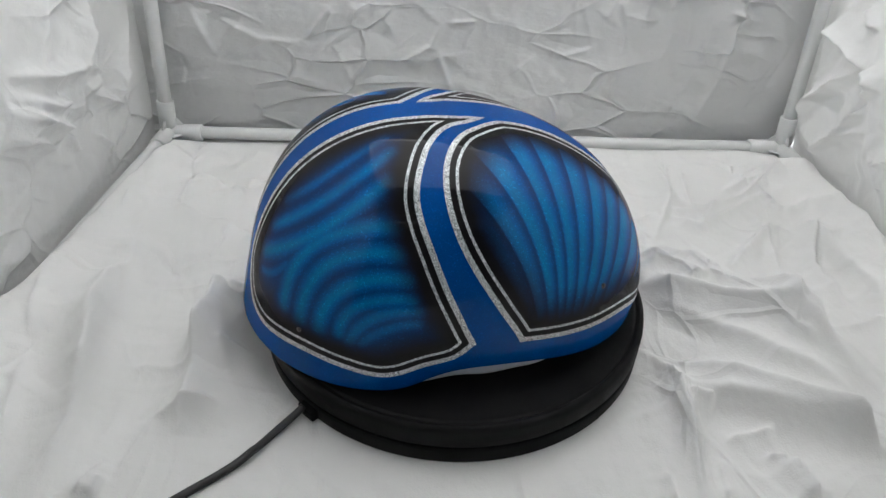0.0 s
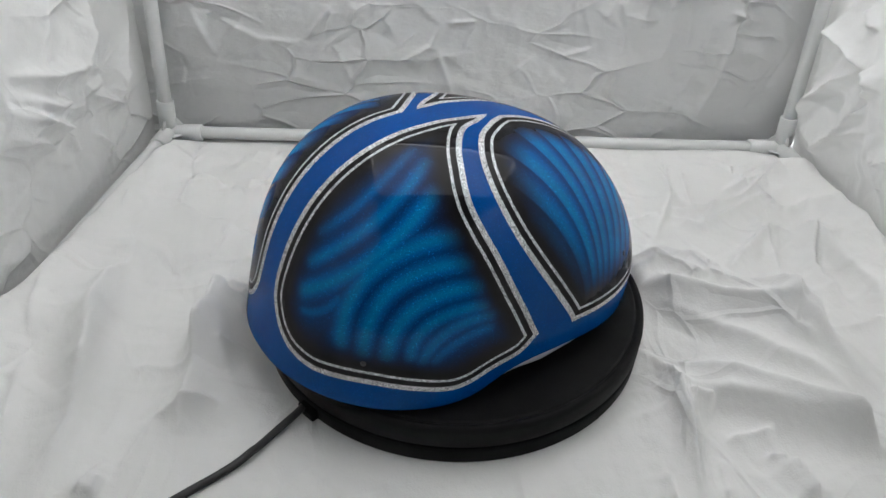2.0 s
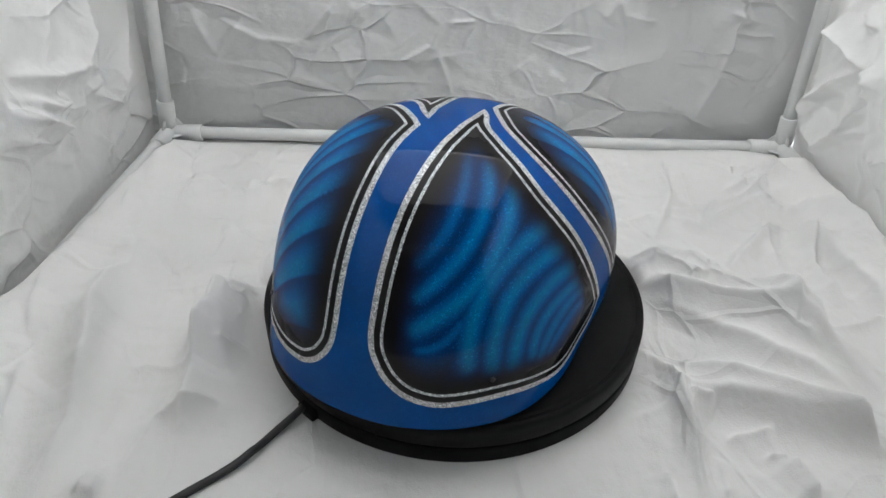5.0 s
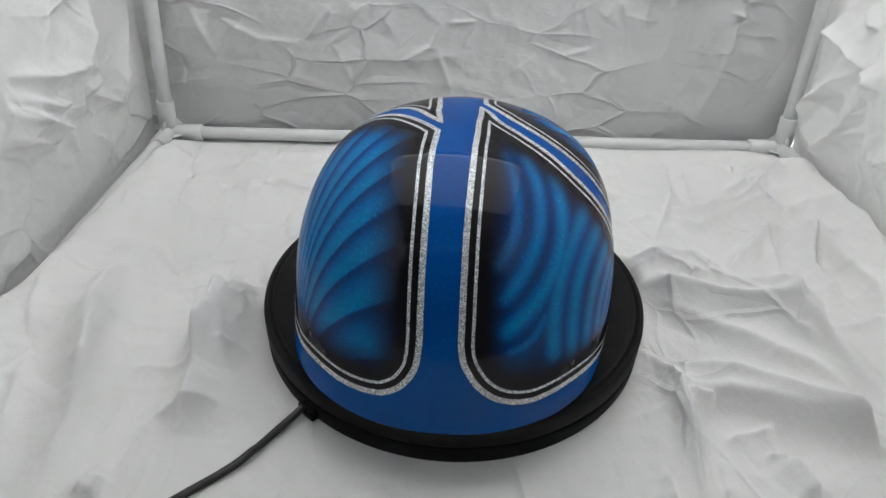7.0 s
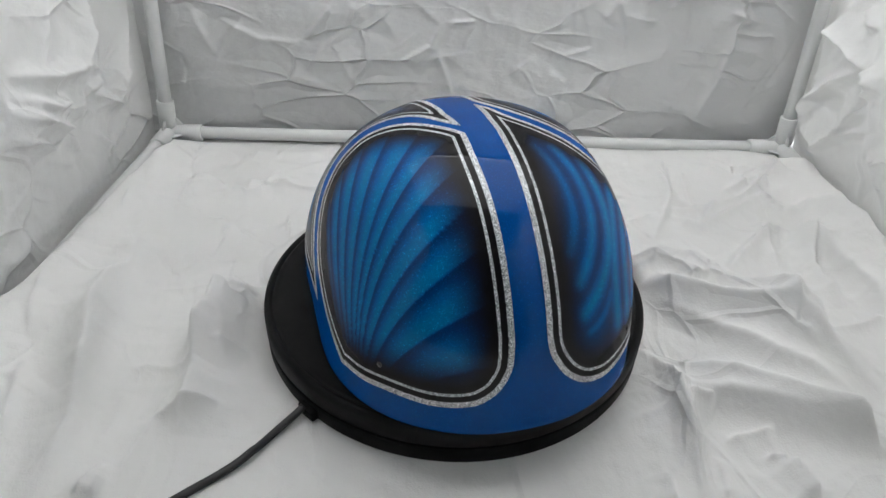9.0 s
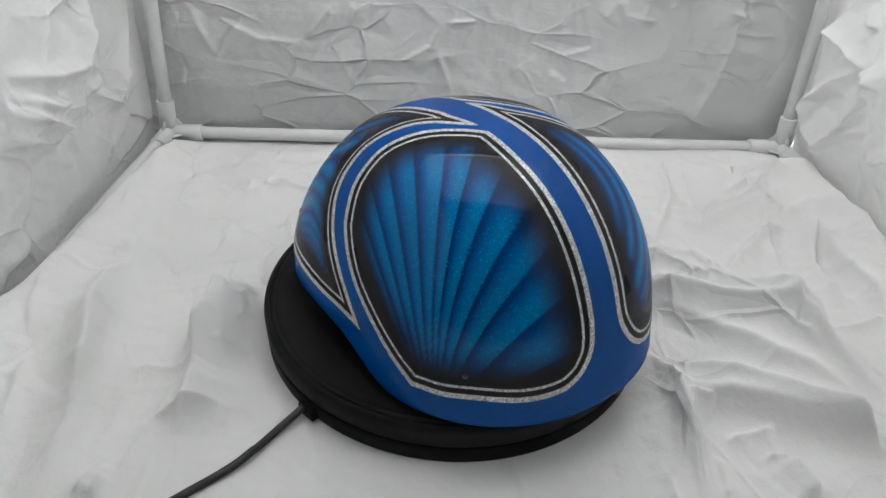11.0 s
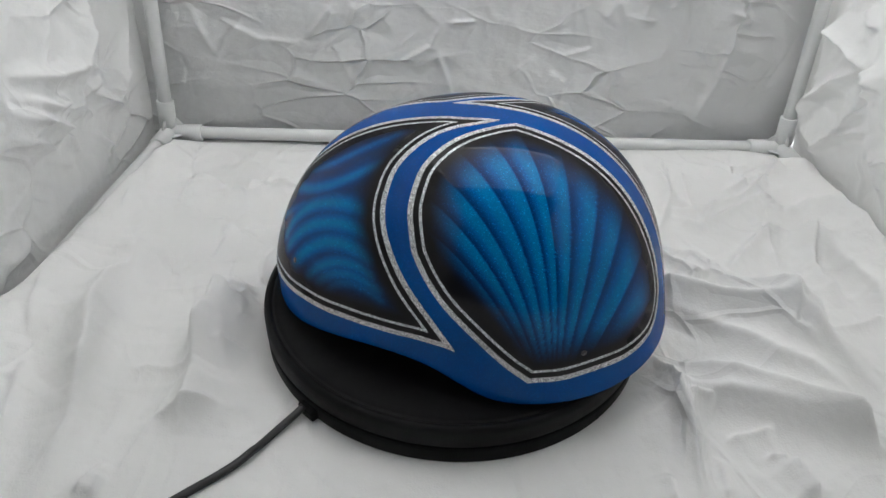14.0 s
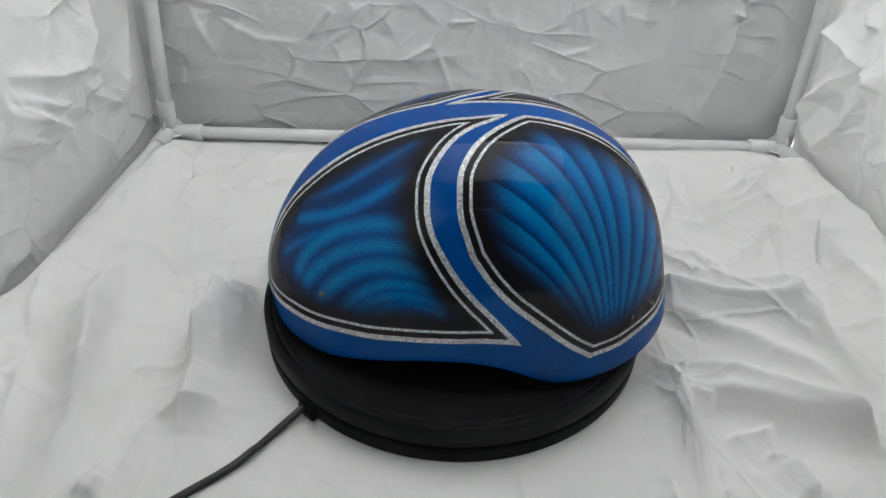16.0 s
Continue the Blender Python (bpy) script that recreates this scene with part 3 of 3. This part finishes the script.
# ---- the motorised turntable ----
def turntable():
    t = tagged(new("turntable"), "black plastic motorised display turntable with a power cable", "turntable")
    base = [(0.0, 0.001), (0.140, 0.001), (0.1500, 0.0004), (0.1512, 0.0008), (0.1516, 0.0022), (0.1516, 0.0112), (0.1512, 0.0122), (0.1500, 0.0126), (0.1480, 0.0126), (0.1460, 0.0126), (0.1450, 0.0130), (0.1450, 0.018), (0.0, 0.018)]
    body = part("base", lathe("base", base, BLACK_ABS), t)
    plug = part("cable_socket", box_mesh("cable_socket", 0.016, 0.008, 0.009, BLACK_ABS, 0.0018), t)
    plug.matrix_basis = pose(-0.0995, -0.1160, 0.0062, 0, 0, 139)
    plate = [(0.0, 0.0154), (0.1475, 0.0154), (0.1502, 0.0155), (0.1514, 0.0160), (0.1519, 0.0170), (0.1519, 0.0285), (0.1514, 0.0308), (0.1502, 0.0324), (0.1489, 0.0330), (0.1476, 0.0329), (0.1462, 0.0320),
             (0.1456, 0.0315), (0.1452, 0.0316), (0.1444, 0.0324), (0.1434, 0.0326), (0.1420, 0.0322), (0.1400, 0.0322), (0.0, 0.0322)]
    return t, part("platter", lathe("platter", plate, BLACK_ABS), t, "black textured round top plate")


stand, platter = turntable()

cable_plan = spline([(-0.103, -0.1165, 0), (-0.112, -0.128, 0), (-0.122, -0.142, 0), (-0.138, -0.168, 0), (-0.162, -0.190, 0), (-0.197, -0.222, 0), (-0.262, -0.300, 0), (-0.30, -0.42, 0), (-0.31, -0.60, 0)], 8)
under = floor_height(np.array([p.x for p in cable_plan]), np.array([p.y for p in cable_plan]))
cable_line = []
for n, p in enumerate(cable_plan):
    hang = max(under[max(0, n - 3):n + 4]) + 0.0028
    blend = min(1.0, n / 14)
    cable_line.append(Vector((p.x, p.y, 0.010 * (1 - blend) + hang * blend if n < 14 else hang)))
cable = new("power_cable", tube("power_cable", cable_line, 0.0027, CABLE_PVC, 14))
tagged(cable, "black power cable lying on the white cloth", "cable")

# ---- the helmet: a lofted shell, given by heights and outlines ----
LEN_BACK, LEN_FRONT, HALF_WIDTH, CROWN, WAIST = 0.15046, 0.14762, 0.11851, 0.18271, 0.06437
ROUND_UP = (2.51567, 1.45639, 1.96422)       # rise towards the crown: back, front, sides
ROUND_OVER = (2.45422, 2.39044, 2.72393)
OUTLINE = (2.09247, 1.83416)                 # squareness of the plan: back, front
SWELL = ((0.02946, -0.05583, 0.04585), (0.03413, 0.04289, 0.03439), (-0.03278, -0.03571, 0.03909), (0.01957, -0.02026, -0.0138),
         (-0.00681, -0.03556, -0.02018), (-0.00706, 0.02321, 0.01917), (-0.02281, 0.00482, 0.02254))
SHIFT_Y, TIP, LEAN, YAWED = 0.00181, -0.09904, 0.03014, 0.04046


def shell_point(th, k):
    """Points of the outer shell: th turns round from the front, k runs from 0 at the crown to about 1.1 at the rim."""
    th, k = np.asarray(th, float), np.asarray(k, float)
    h = 1 - k * k
    c, s = np.cos(th), np.sin(th)
    front = c > 0
    m = np.where(front, OUTLINE[1], OUTLINE[0])
    rho = (np.abs(c / np.where(front, LEN_FRONT, LEN_BACK)) ** m + np.abs(s / HALF_WIDTH) ** m) ** (-1 / m)
    w = c * c
    pe = np.where(front, ROUND_UP[1], ROUND_UP[0]) * w + ROUND_UP[2] * (1 - w)
    qe = np.where(front, ROUND_OVER[1], ROUND_OVER[0]) * w + ROUND_OVER[2] * (1 - w)
    hp = np.clip(h, 0, 1)
    scale = np.where(h < 0, 1 - 0.05763 * h * h, np.clip(1 - hp ** pe, 0, None) ** (1 / qe))
    hh = np.clip(h, -0.5, 1)
    waves = (np.ones_like(th), c, s, np.cos(2 * th), np.sin(2 * th), np.cos(3 * th), np.cos(4 * th))
    swell = sum(b * (e[0] + e[1] * hh + e[2] * hh * hh) for b, e in zip(waves, SWELL))
    r = rho * scale * (1 + swell)
    x, y, z = -0.00409 - 0.01214 * hp ** 2 + r * c, r * s, WAIST + (CROWN - WAIST) * h - 0.09
    x, z = x * math.cos(TIP) - z * math.sin(TIP), x * math.sin(TIP) + z * math.cos(TIP)
    y, z = y * math.cos(LEAN) - z * math.sin(LEAN), y * math.sin(LEAN) + z * math.cos(LEAN)
    x, y = x * math.cos(YAWED) - y * math.sin(YAWED), x * math.sin(YAWED) + y * math.cos(YAWED)
    return np.stack([x, y + SHIFT_Y, z + 0.09 - TABLE_TOP], -1)


def shell_normal(th, k):
    e = 1e-3
    k = np.maximum(k, 0.01)
    n = np.cross(shell_point(th, k + e) - shell_point(th, k - e), shell_point(th + e, k) - shell_point(th - e, k))
    return n / (np.linalg.norm(n, axis=-1)[..., None] + 1e-12)


# rim height over the stand's foot, by bearing from the front
RIM = ((-180, 46), (-160, 45), (-147, 42), (-137, 39.5), (-127, 38.5), (-120, 39.5), (-115, 43), (-110, 50), (-104, 54.5), (-97, 56), (-85, 56), (-73, 53.5), (-53, 46), (-30, 40), (0, 38),
       (30, 39), (50, 44), (67, 53), (82, 58.5), (95, 59), (105, 56.5), (113, 50), (119, 43.5), (124, 39.5), (131, 39), (138, 40), (147, 41.5), (160, 44.5), (180, 46))


def rim_height(deg):
    a = np.array(RIM, float)
    xs = np.arange(-180, 181.0)
    z = np.interp(xs, a[:, 0], a[:, 1])
    ker = np.exp(-(np.arange(-9, 10) / 4.0) ** 2)
    z = np.convolve(np.concatenate([z[-10:-1], z, z[1:10]]), ker / ker.sum(), "valid")
    return np.interp((np.asarray(deg) + 180) % 360 - 180, xs, z) / 1000 - TABLE_TOP


def rim_k(th):
    lo, hi = np.full_like(th, 0.6), np.full_like(th, 1.45)
    for _ in range(40):
        mid = (lo + hi) / 2
        p = shell_point(th, mid)
        above = p[..., 2] > rim_height(np.degrees(np.arctan2(p[..., 1], p[..., 0])))
        lo, hi = np.where(above, mid, lo), np.where(above, hi, mid)
    return lo


def helmet_shell():
    n, rows = 288, 90
    th = np.linspace(0, 2 * np.pi, n, endpoint=False)
    kr = rim_k(th)
    rings = []
    for i in range(rows):
        f = 0.004 + 0.996 * (i / (rows - 1))
        rings.append(shell_point(th, kr * f))
    nr = shell_normal(th, kr)
    edge = rings[-1]
    flat = nr.copy()
    flat[:, 2] = 0
    flat /= np.linalg.norm(flat, axis=1)[:, None]
    down = np.array([0, 0, -1.0])
    for inward, drop in ((0.0004, 0.0014), (0.0016, 0.0026), (0.0032, 0.0030), (0.0048, 0.0024), (0.0056, 0.0008), (0.0058, -0.003)):
        rings.append(edge - flat * inward + down * drop)
    for f in (0.94, 0.85, 0.7, 0.5, 0.25, 0.02):
        rings.append(shell_point(th, kr * f) - shell_normal(th, kr * f) * 0.0062)
    verts = np.concatenate(rings)
    faces = grid_faces(len(rings), n, True)
    faces.append(tuple(range(n))[::-1])
    return mesh_from("shell", verts, [f[::-1] for f in faces], BLUE)


def helmet_liner():
    n = 144
    th = np.linspace(0, 2 * np.pi, n, endpoint=False)
    kr = rim_k(th)
    rings = []
    for f in (0.05, 0.3, 0.55, 0.75, 0.9, 0.98):
        rings.append(shell_point(th, kr * f) - shell_normal(th, kr * f) * 0.0075)
    edge = shell_point(th, kr)
    flat = shell_normal(th, kr)
    flat[:, 2] = 0
    flat /= np.linalg.norm(flat, axis=1)[:, None]
    puff = 0.003 + 0.002 * np.sin(th * 9) ** 2 + 0.012 * np.exp(-((np.sin(th) + 1) / 0.07) ** 2)
    low = np.maximum(edge[:, 2] - puff, 0.0005)
    for inward, lift in ((0.0072, 0.004), (0.0078, 0.001), (0.0105, 0.0), (0.016, 0.0004), (0.022, 0.004), (0.026, 0.012)):
        ring = edge - flat * inward
        ring[:, 2] = low + lift
        rings.append(ring)
    for f in (0.75, 0.5, 0.25, 0.04):
        rings.append(shell_point(th, kr * f) - shell_normal(th, kr * f) * 0.025)
    return mesh_from("liner", np.concatenate(rings), [f[::-1] for f in grid_faces(len(rings), n, True)], FOAM)


# Painted panels: outlines on the shell's chart (k cos th, k sin th); the first of each run is a sharp corner.
PANEL_BACK_RIGHT = ([(0.060, -0.034), (0.033, -0.029), (0.003, -0.023), (-0.025, -0.027), (-0.061, -0.029), (-0.127, -0.032), (-0.223, -0.031), (-0.514, -0.034), (-0.671, -0.041), (-0.814, -0.052), (-0.905, -0.063), (-0.958, -0.092), (-1.005, -0.16), (-1.022, -0.26),
                     (-0.998, -0.385), (-0.936, -0.507), (-0.839, -0.646), (-0.735, -0.772), (-0.611, -0.884), (-0.498, -0.940), (-0.364, -0.962), (-0.206, -0.975)],
                    [(-0.097, -0.938), (-0.149, -0.861), (-0.205, -0.726), (-0.229, -0.560), (-0.226, -0.440), (-0.203, -0.356), (-0.154, -0.257), (-0.103, -0.172), (-0.027, -0.082)])
PANEL_FRONT_RIGHT = ([(0.129, -0.933), (0.012, -0.837), (-0.074, -0.731), (-0.125, -0.622), (-0.144, -0.512), (-0.137, -0.400), (-0.112, -0.301), (-0.074, -0.213), (-0.018, -0.122), (0.032, -0.072)],
                     [(0.095, -0.046), (0.171, -0.050), (0.254, -0.060), (0.350, -0.075), (0.467, -0.088), (0.646, -0.095), (0.80, -0.11), (0.90, -0.15), (0.945, -0.25), (0.92, -0.38), (0.83, -0.52),
                      (0.671, -0.663), (0.523, -0.781), (0.392, -0.855), (0.263, -0.903)])
PANEL_FRONT_LEFT = ([(-0.319, 0.949), (-0.155, 0.973), (0.036, 0.978), (0.221, 0.948), (0.394, 0.887), (0.533, 0.811), (0.689, 0.689), (0.802, 0.561), (0.905, 0.399), (0.955, 0.25), (0.93, 0.14), (0.85, 0.09),
                     (0.691, 0.078), (0.545, 0.088), (0.410, 0.085), (0.280, 0.078), (0.155, 0.069), (0.090, 0.063), (0.026, 0.051), (-0.021, 0.038)],
                    [(-0.075, 0.039), (-0.009, 0.108), (0.043, 0.183), (0.091, 0.272), (0.127, 0.361), (0.137, 0.444), (0.134, 0.542), (0.102, 0.637), (0.028, 0.746), (-0.067, 0.830), (-0.197, 0.899)])
PANEL_BACK_LEFT = ([(-0.679, 0.845), (-0.553, 0.870), (-0.405, 0.868), (-0.242, 0.839), (-0.127, 0.784), (-0.039, 0.705), (-0.003, 0.639), (0.031, 0.546), (0.040, 0.461), (0.037, 0.349), (0.003, 0.232), (-0.039, 0.134),
                    (-0.077, 0.075)],
                   [(-0.120, 0.045), (-0.183, 0.052), (-0.236, 0.057), (-0.317, 0.061), (-0.515, 0.064), (-0.672, 0.066), (-0.817, 0.066), (-0.905, 0.067), (-0.971, 0.082), (-1.018, 0.132), (-1.038, 0.20), (-1.036, 0.27), (-1.012, 0.37), (-0.965, 0.48),
                    (-0.880, 0.62), (-0.795, 0.735)])

# Airbrushed bands: strength and three points that each band runs through.
RIPPLE_RIGHT = (
    (0.60, (-0.627, -0.154), (-0.465, -0.187), (-0.250, -0.124)),
    (0.85, (-0.716, -0.197), (-0.502, -0.268), (-0.255, -0.197)),
    (1.00, (-0.806, -0.231), (-0.587, -0.353), (-0.315, -0.308)),
    (0.60, (-0.874, -0.260), (-0.829, -0.321), (-0.759, -0.351)),
    (1.00, (-0.824, -0.441), (-0.631, -0.381), (-0.346, -0.462)),
    (1.00, (-0.786, -0.533), (-0.605, -0.469), (-0.368, -0.552)),
    (1.00, (-0.730, -0.610), (-0.580, -0.568), (-0.365, -0.645)),
    (0.90, (-0.662, -0.679), (-0.558, -0.646), (-0.369, -0.716)),
    (0.80, (-0.632, -0.724), (-0.517, -0.711), (-0.353, -0.761)),
    (0.60, (-0.593, -0.761), (-0.494, -0.766), (-0.366, -0.799)),
)
RIPPLE_LEFT = (
    (0.60, (0.595, 0.171), (0.422, 0.247), (0.199, 0.178)),
    (0.85, (0.627, 0.250), (0.434, 0.369), (0.214, 0.332)),
    (0.60, (0.751, 0.298), (0.679, 0.335), (0.597, 0.374)),
    (1.00, (0.700, 0.427), (0.537, 0.417), (0.246, 0.539)),
    (1.00, (0.678, 0.500), (0.490, 0.518), (0.212, 0.633)),
    (1.00, (0.630, 0.602), (0.424, 0.617), (0.197, 0.719)),
    (0.90, (0.537, 0.702), (0.378, 0.705), (0.182, 0.779)),
    (0.80, (0.479, 0.745), (0.345, 0.753), (0.144, 0.828)),
    (0.60, (0.426, 0.798), (0.310, 0.793), (0.127, 0.865)),
)
FAN_LEFT = ((-0.90, 0.88), (-108, -94, -80, -68.2, -59.3, -51.8, -46.5, -42.4, -37, -31, -25, -19, -13))
FAN_RIGHT = ((0.43, -1.30), (136, 130, 124, 118, 112, 106.5, 102.4, 97.7, 92.8, 87.8, 82.9, 77, 71, 65))


def outline_of(runs, steps=13):
    pts = []
    for run, nxt in zip(runs, runs[1:] + runs[:1]):
        line = spline([(x, y, 0) for x, y in run] + [(*nxt[0], 0)], steps)
        pts += [(p.x, p.y) for p in line[:-1]]
    return np.array(pts)


def on_shell(c, lift):
    th, k = np.arctan2(c[..., 1], c[..., 0]), np.hypot(c[..., 0], c[..., 1])
    k = np.maximum(k, 0.004)
    return shell_point(th, k) + shell_normal(th, k) * lift


def line_distance(p, line):
    """The least distance from each of the points p to a polyline."""
    best = np.full(len(p), 1e9)
    for a, b in zip(line[:-1], line[1:]):
        d = b - a
        t = np.clip(((p - a) @ d) / max(d @ d, 1e-12), 0, 1)
        best = np.minimum(best, np.linalg.norm(p - a - t[:, None] * d, axis=1))
    return best


def soft(x, a, b):
    t = np.clip((x - a) / (b - a), 0, 1)
    return t * t * (3 - 2 * t)


def ripple_paint(c, p, edge, strokes):
    lift = np.zeros(len(p))
    for k, (power, a, b, d) in enumerate(strokes):
        a, b, d = (np.array(q) for q in (a, b, d))
        a, d = a + (a - b) * 0.10, d + (d - b) * 0.10
        mid = 2 * b - (a + d) / 2
        ts = np.linspace(0, 1, 13)[:, None]
        line = on_shell((1 - ts) ** 2 * a + 2 * ts * (1 - ts) * mid + ts ** 2 * d, 0)
        length = np.linalg.norm(np.diff(line, axis=0), axis=1).sum()
        width = 0.0060 if power > 0.95 else 0.0048 if power > 0.7 else 0.0040
        width = min(width, 0.10 * length)
        lift = np.maximum(lift, power * np.exp(-(line_distance(p, line) / width) ** 2.0))
    near = np.zeros(len(p))
    for power, a, b, d in strokes:
        line = on_shell(np.array([a, b, d]), 0)
        near = np.maximum(near, np.exp(-(line_distance(p, line) / 0.019) ** 2))
    cover = np.maximum(soft(edge, 0.012, 0.034) * near, 0)
    return cover, 0.21 + 0.79 * lift


def fan_paint(c, p, edge, fan):
    pivot, angles = np.array(fan[0]), np.sort(np.array(fan[1], float))
    d = c - pivot
    deg = np.degrees(np.arctan2(d[:, 1], d[:, 0]))
    cell = np.clip(np.searchsorted(angles, deg) - 1, 0, len(angles) - 2)
    f = np.clip((deg - angles[cell]) / (angles[cell + 1] - angles[cell]), 0, 1)
    g = 1 - f if angles[0] < 0 else f
    lift = 0.10 + 0.86 * soft(g, -0.18, 0.70) * (1 - 0.8 * soft(g, 0.93, 1.0))
    outer = np.minimum(soft(deg, angles[0] - 2, angles[1]), 1 - soft(deg, angles[-2], angles[-1] + 2))
    cover = soft(edge, 0.012, 0.040) * (0.05 + 0.95 * outer)
    return cover, lift * (0.55 + 0.45 * cover)


def painted_panel(runs, centre, label, paint, data):
    line = outline_of(runs)
    n, rows = len(line), 100
    spine = np.array(centre, float)
    centre, least = np.repeat(spine[:1], n, 0), np.full(n, 1e9)
    for a, d in zip(spine[:-1], np.diff(spine, axis=0)):
        t = np.clip(((line - a) @ d) / (d @ d), 0, 1)[:, None]
        far = np.linalg.norm(line - a - t * d, axis=1)
        centre = np.where((far < least)[:, None], a + t * d, centre)
        least = np.minimum(least, far)
    f = 1 - (1 - np.linspace(0.0, 1, rows)) ** 1.35
    f[0] = 0.004
    chart = (centre + f[:, None, None] * (line - centre)).reshape(-1, 2)
    p = on_shell(chart, 0.00030)
    rim = on_shell(line, 0.00030)
    edge = line_distance(p, np.concatenate([rim, rim[:1]]))
    cover, lift = paint(chart, p, edge, data)
    low = on_shell(line, -0.0008)
    verts = np.concatenate([p, low])
    faces = grid_faces(rows + 1, n, True)
    faces.append(tuple(range(n)))
    area = np.sum(line[:, 0] * np.roll(line[:, 1], -1) - line[:, 1] * np.roll(line[:, 0], -1))
    if area > 0:
        faces = [fc[::-1] for fc in faces[:-1]] + [tuple(range(n))]
    else:
        faces = faces[:-1] + [tuple(range(n))[::-1]]
    me = mesh_from("painted_panel", verts, faces, PANEL)
    pad = np.zeros(n)
    for key, values in (("edge", np.concatenate([edge, pad])), ("cover", np.concatenate([cover, pad])), ("lift", np.concatenate([lift, pad]))):
        me.attributes.new(key, "FLOAT", "POINT").data.foreach_set("value", values.astype(np.float32))
    return part("painted_panel", me, helmet, label)


helmet = tagged(new("helmet"), "glossy blue and black airbrushed half helmet with silver flake stripes", "helmet")
part("shell", helmet_shell(), helmet, "candy blue lacquered shell")
part("liner", helmet_liner(), helmet, "pale grey padded liner")
painted_panel(PANEL_BACK_RIGHT, ((-0.61, -0.30), (-0.59, -0.30)), "black panel with blue airbrushed ripples", ripple_paint, RIPPLE_RIGHT)
painted_panel(PANEL_FRONT_RIGHT, ((0.39, -0.45), (0.41, -0.45)), "black panel with a blue airbrushed shell fan", fan_paint, FAN_RIGHT)
painted_panel(PANEL_FRONT_LEFT, ((0.12, 0.84), (0.42, 0.42)), "black panel with blue airbrushed ripples", ripple_paint, RIPPLE_LEFT)
painted_panel(PANEL_BACK_LEFT, ((-0.51, 0.45), (-0.49, 0.45)), "black panel with a blue airbrushed shell fan", fan_paint, FAN_LEFT)


def screw_hole(c):
    c = np.array([c])
    p, q = on_shell(c, 0.0004)[0], on_shell(c, 0.0014)[0]
    d = Vector(q - p).normalized()
    p = Vector(p)
    me = tube("screw_hole", [p - d * 0.0010, p + d * 0.0003, p + d * 0.0005, p + d * 0.0001, p - d * 0.0004], [0.0019, 0.0019, 0.0015, 0.0011, 0.0004], STEEL, 14)
    part("screw_hole", me, helmet, "small dark snap hole")


for spot in ((-0.826, -0.561), (0.486, -0.643), (-0.812, 0.600), (0.640, 0.590)):
    screw_hole(spot)


# ---- what turns: the top plate and the helmet on it ----
def motions():
    times = [0.5 * i for i in range(33)]
    walk(platter, [(t, pose(0, 0, 0, 0, 0, TURN_START + TURN_RATE * t)) for t in times])
    walk(helmet, [(t, pose(0, 0, TABLE_TOP, 0, 0, TURN_START + TURN_RATE * t)) for t in times])


motions()
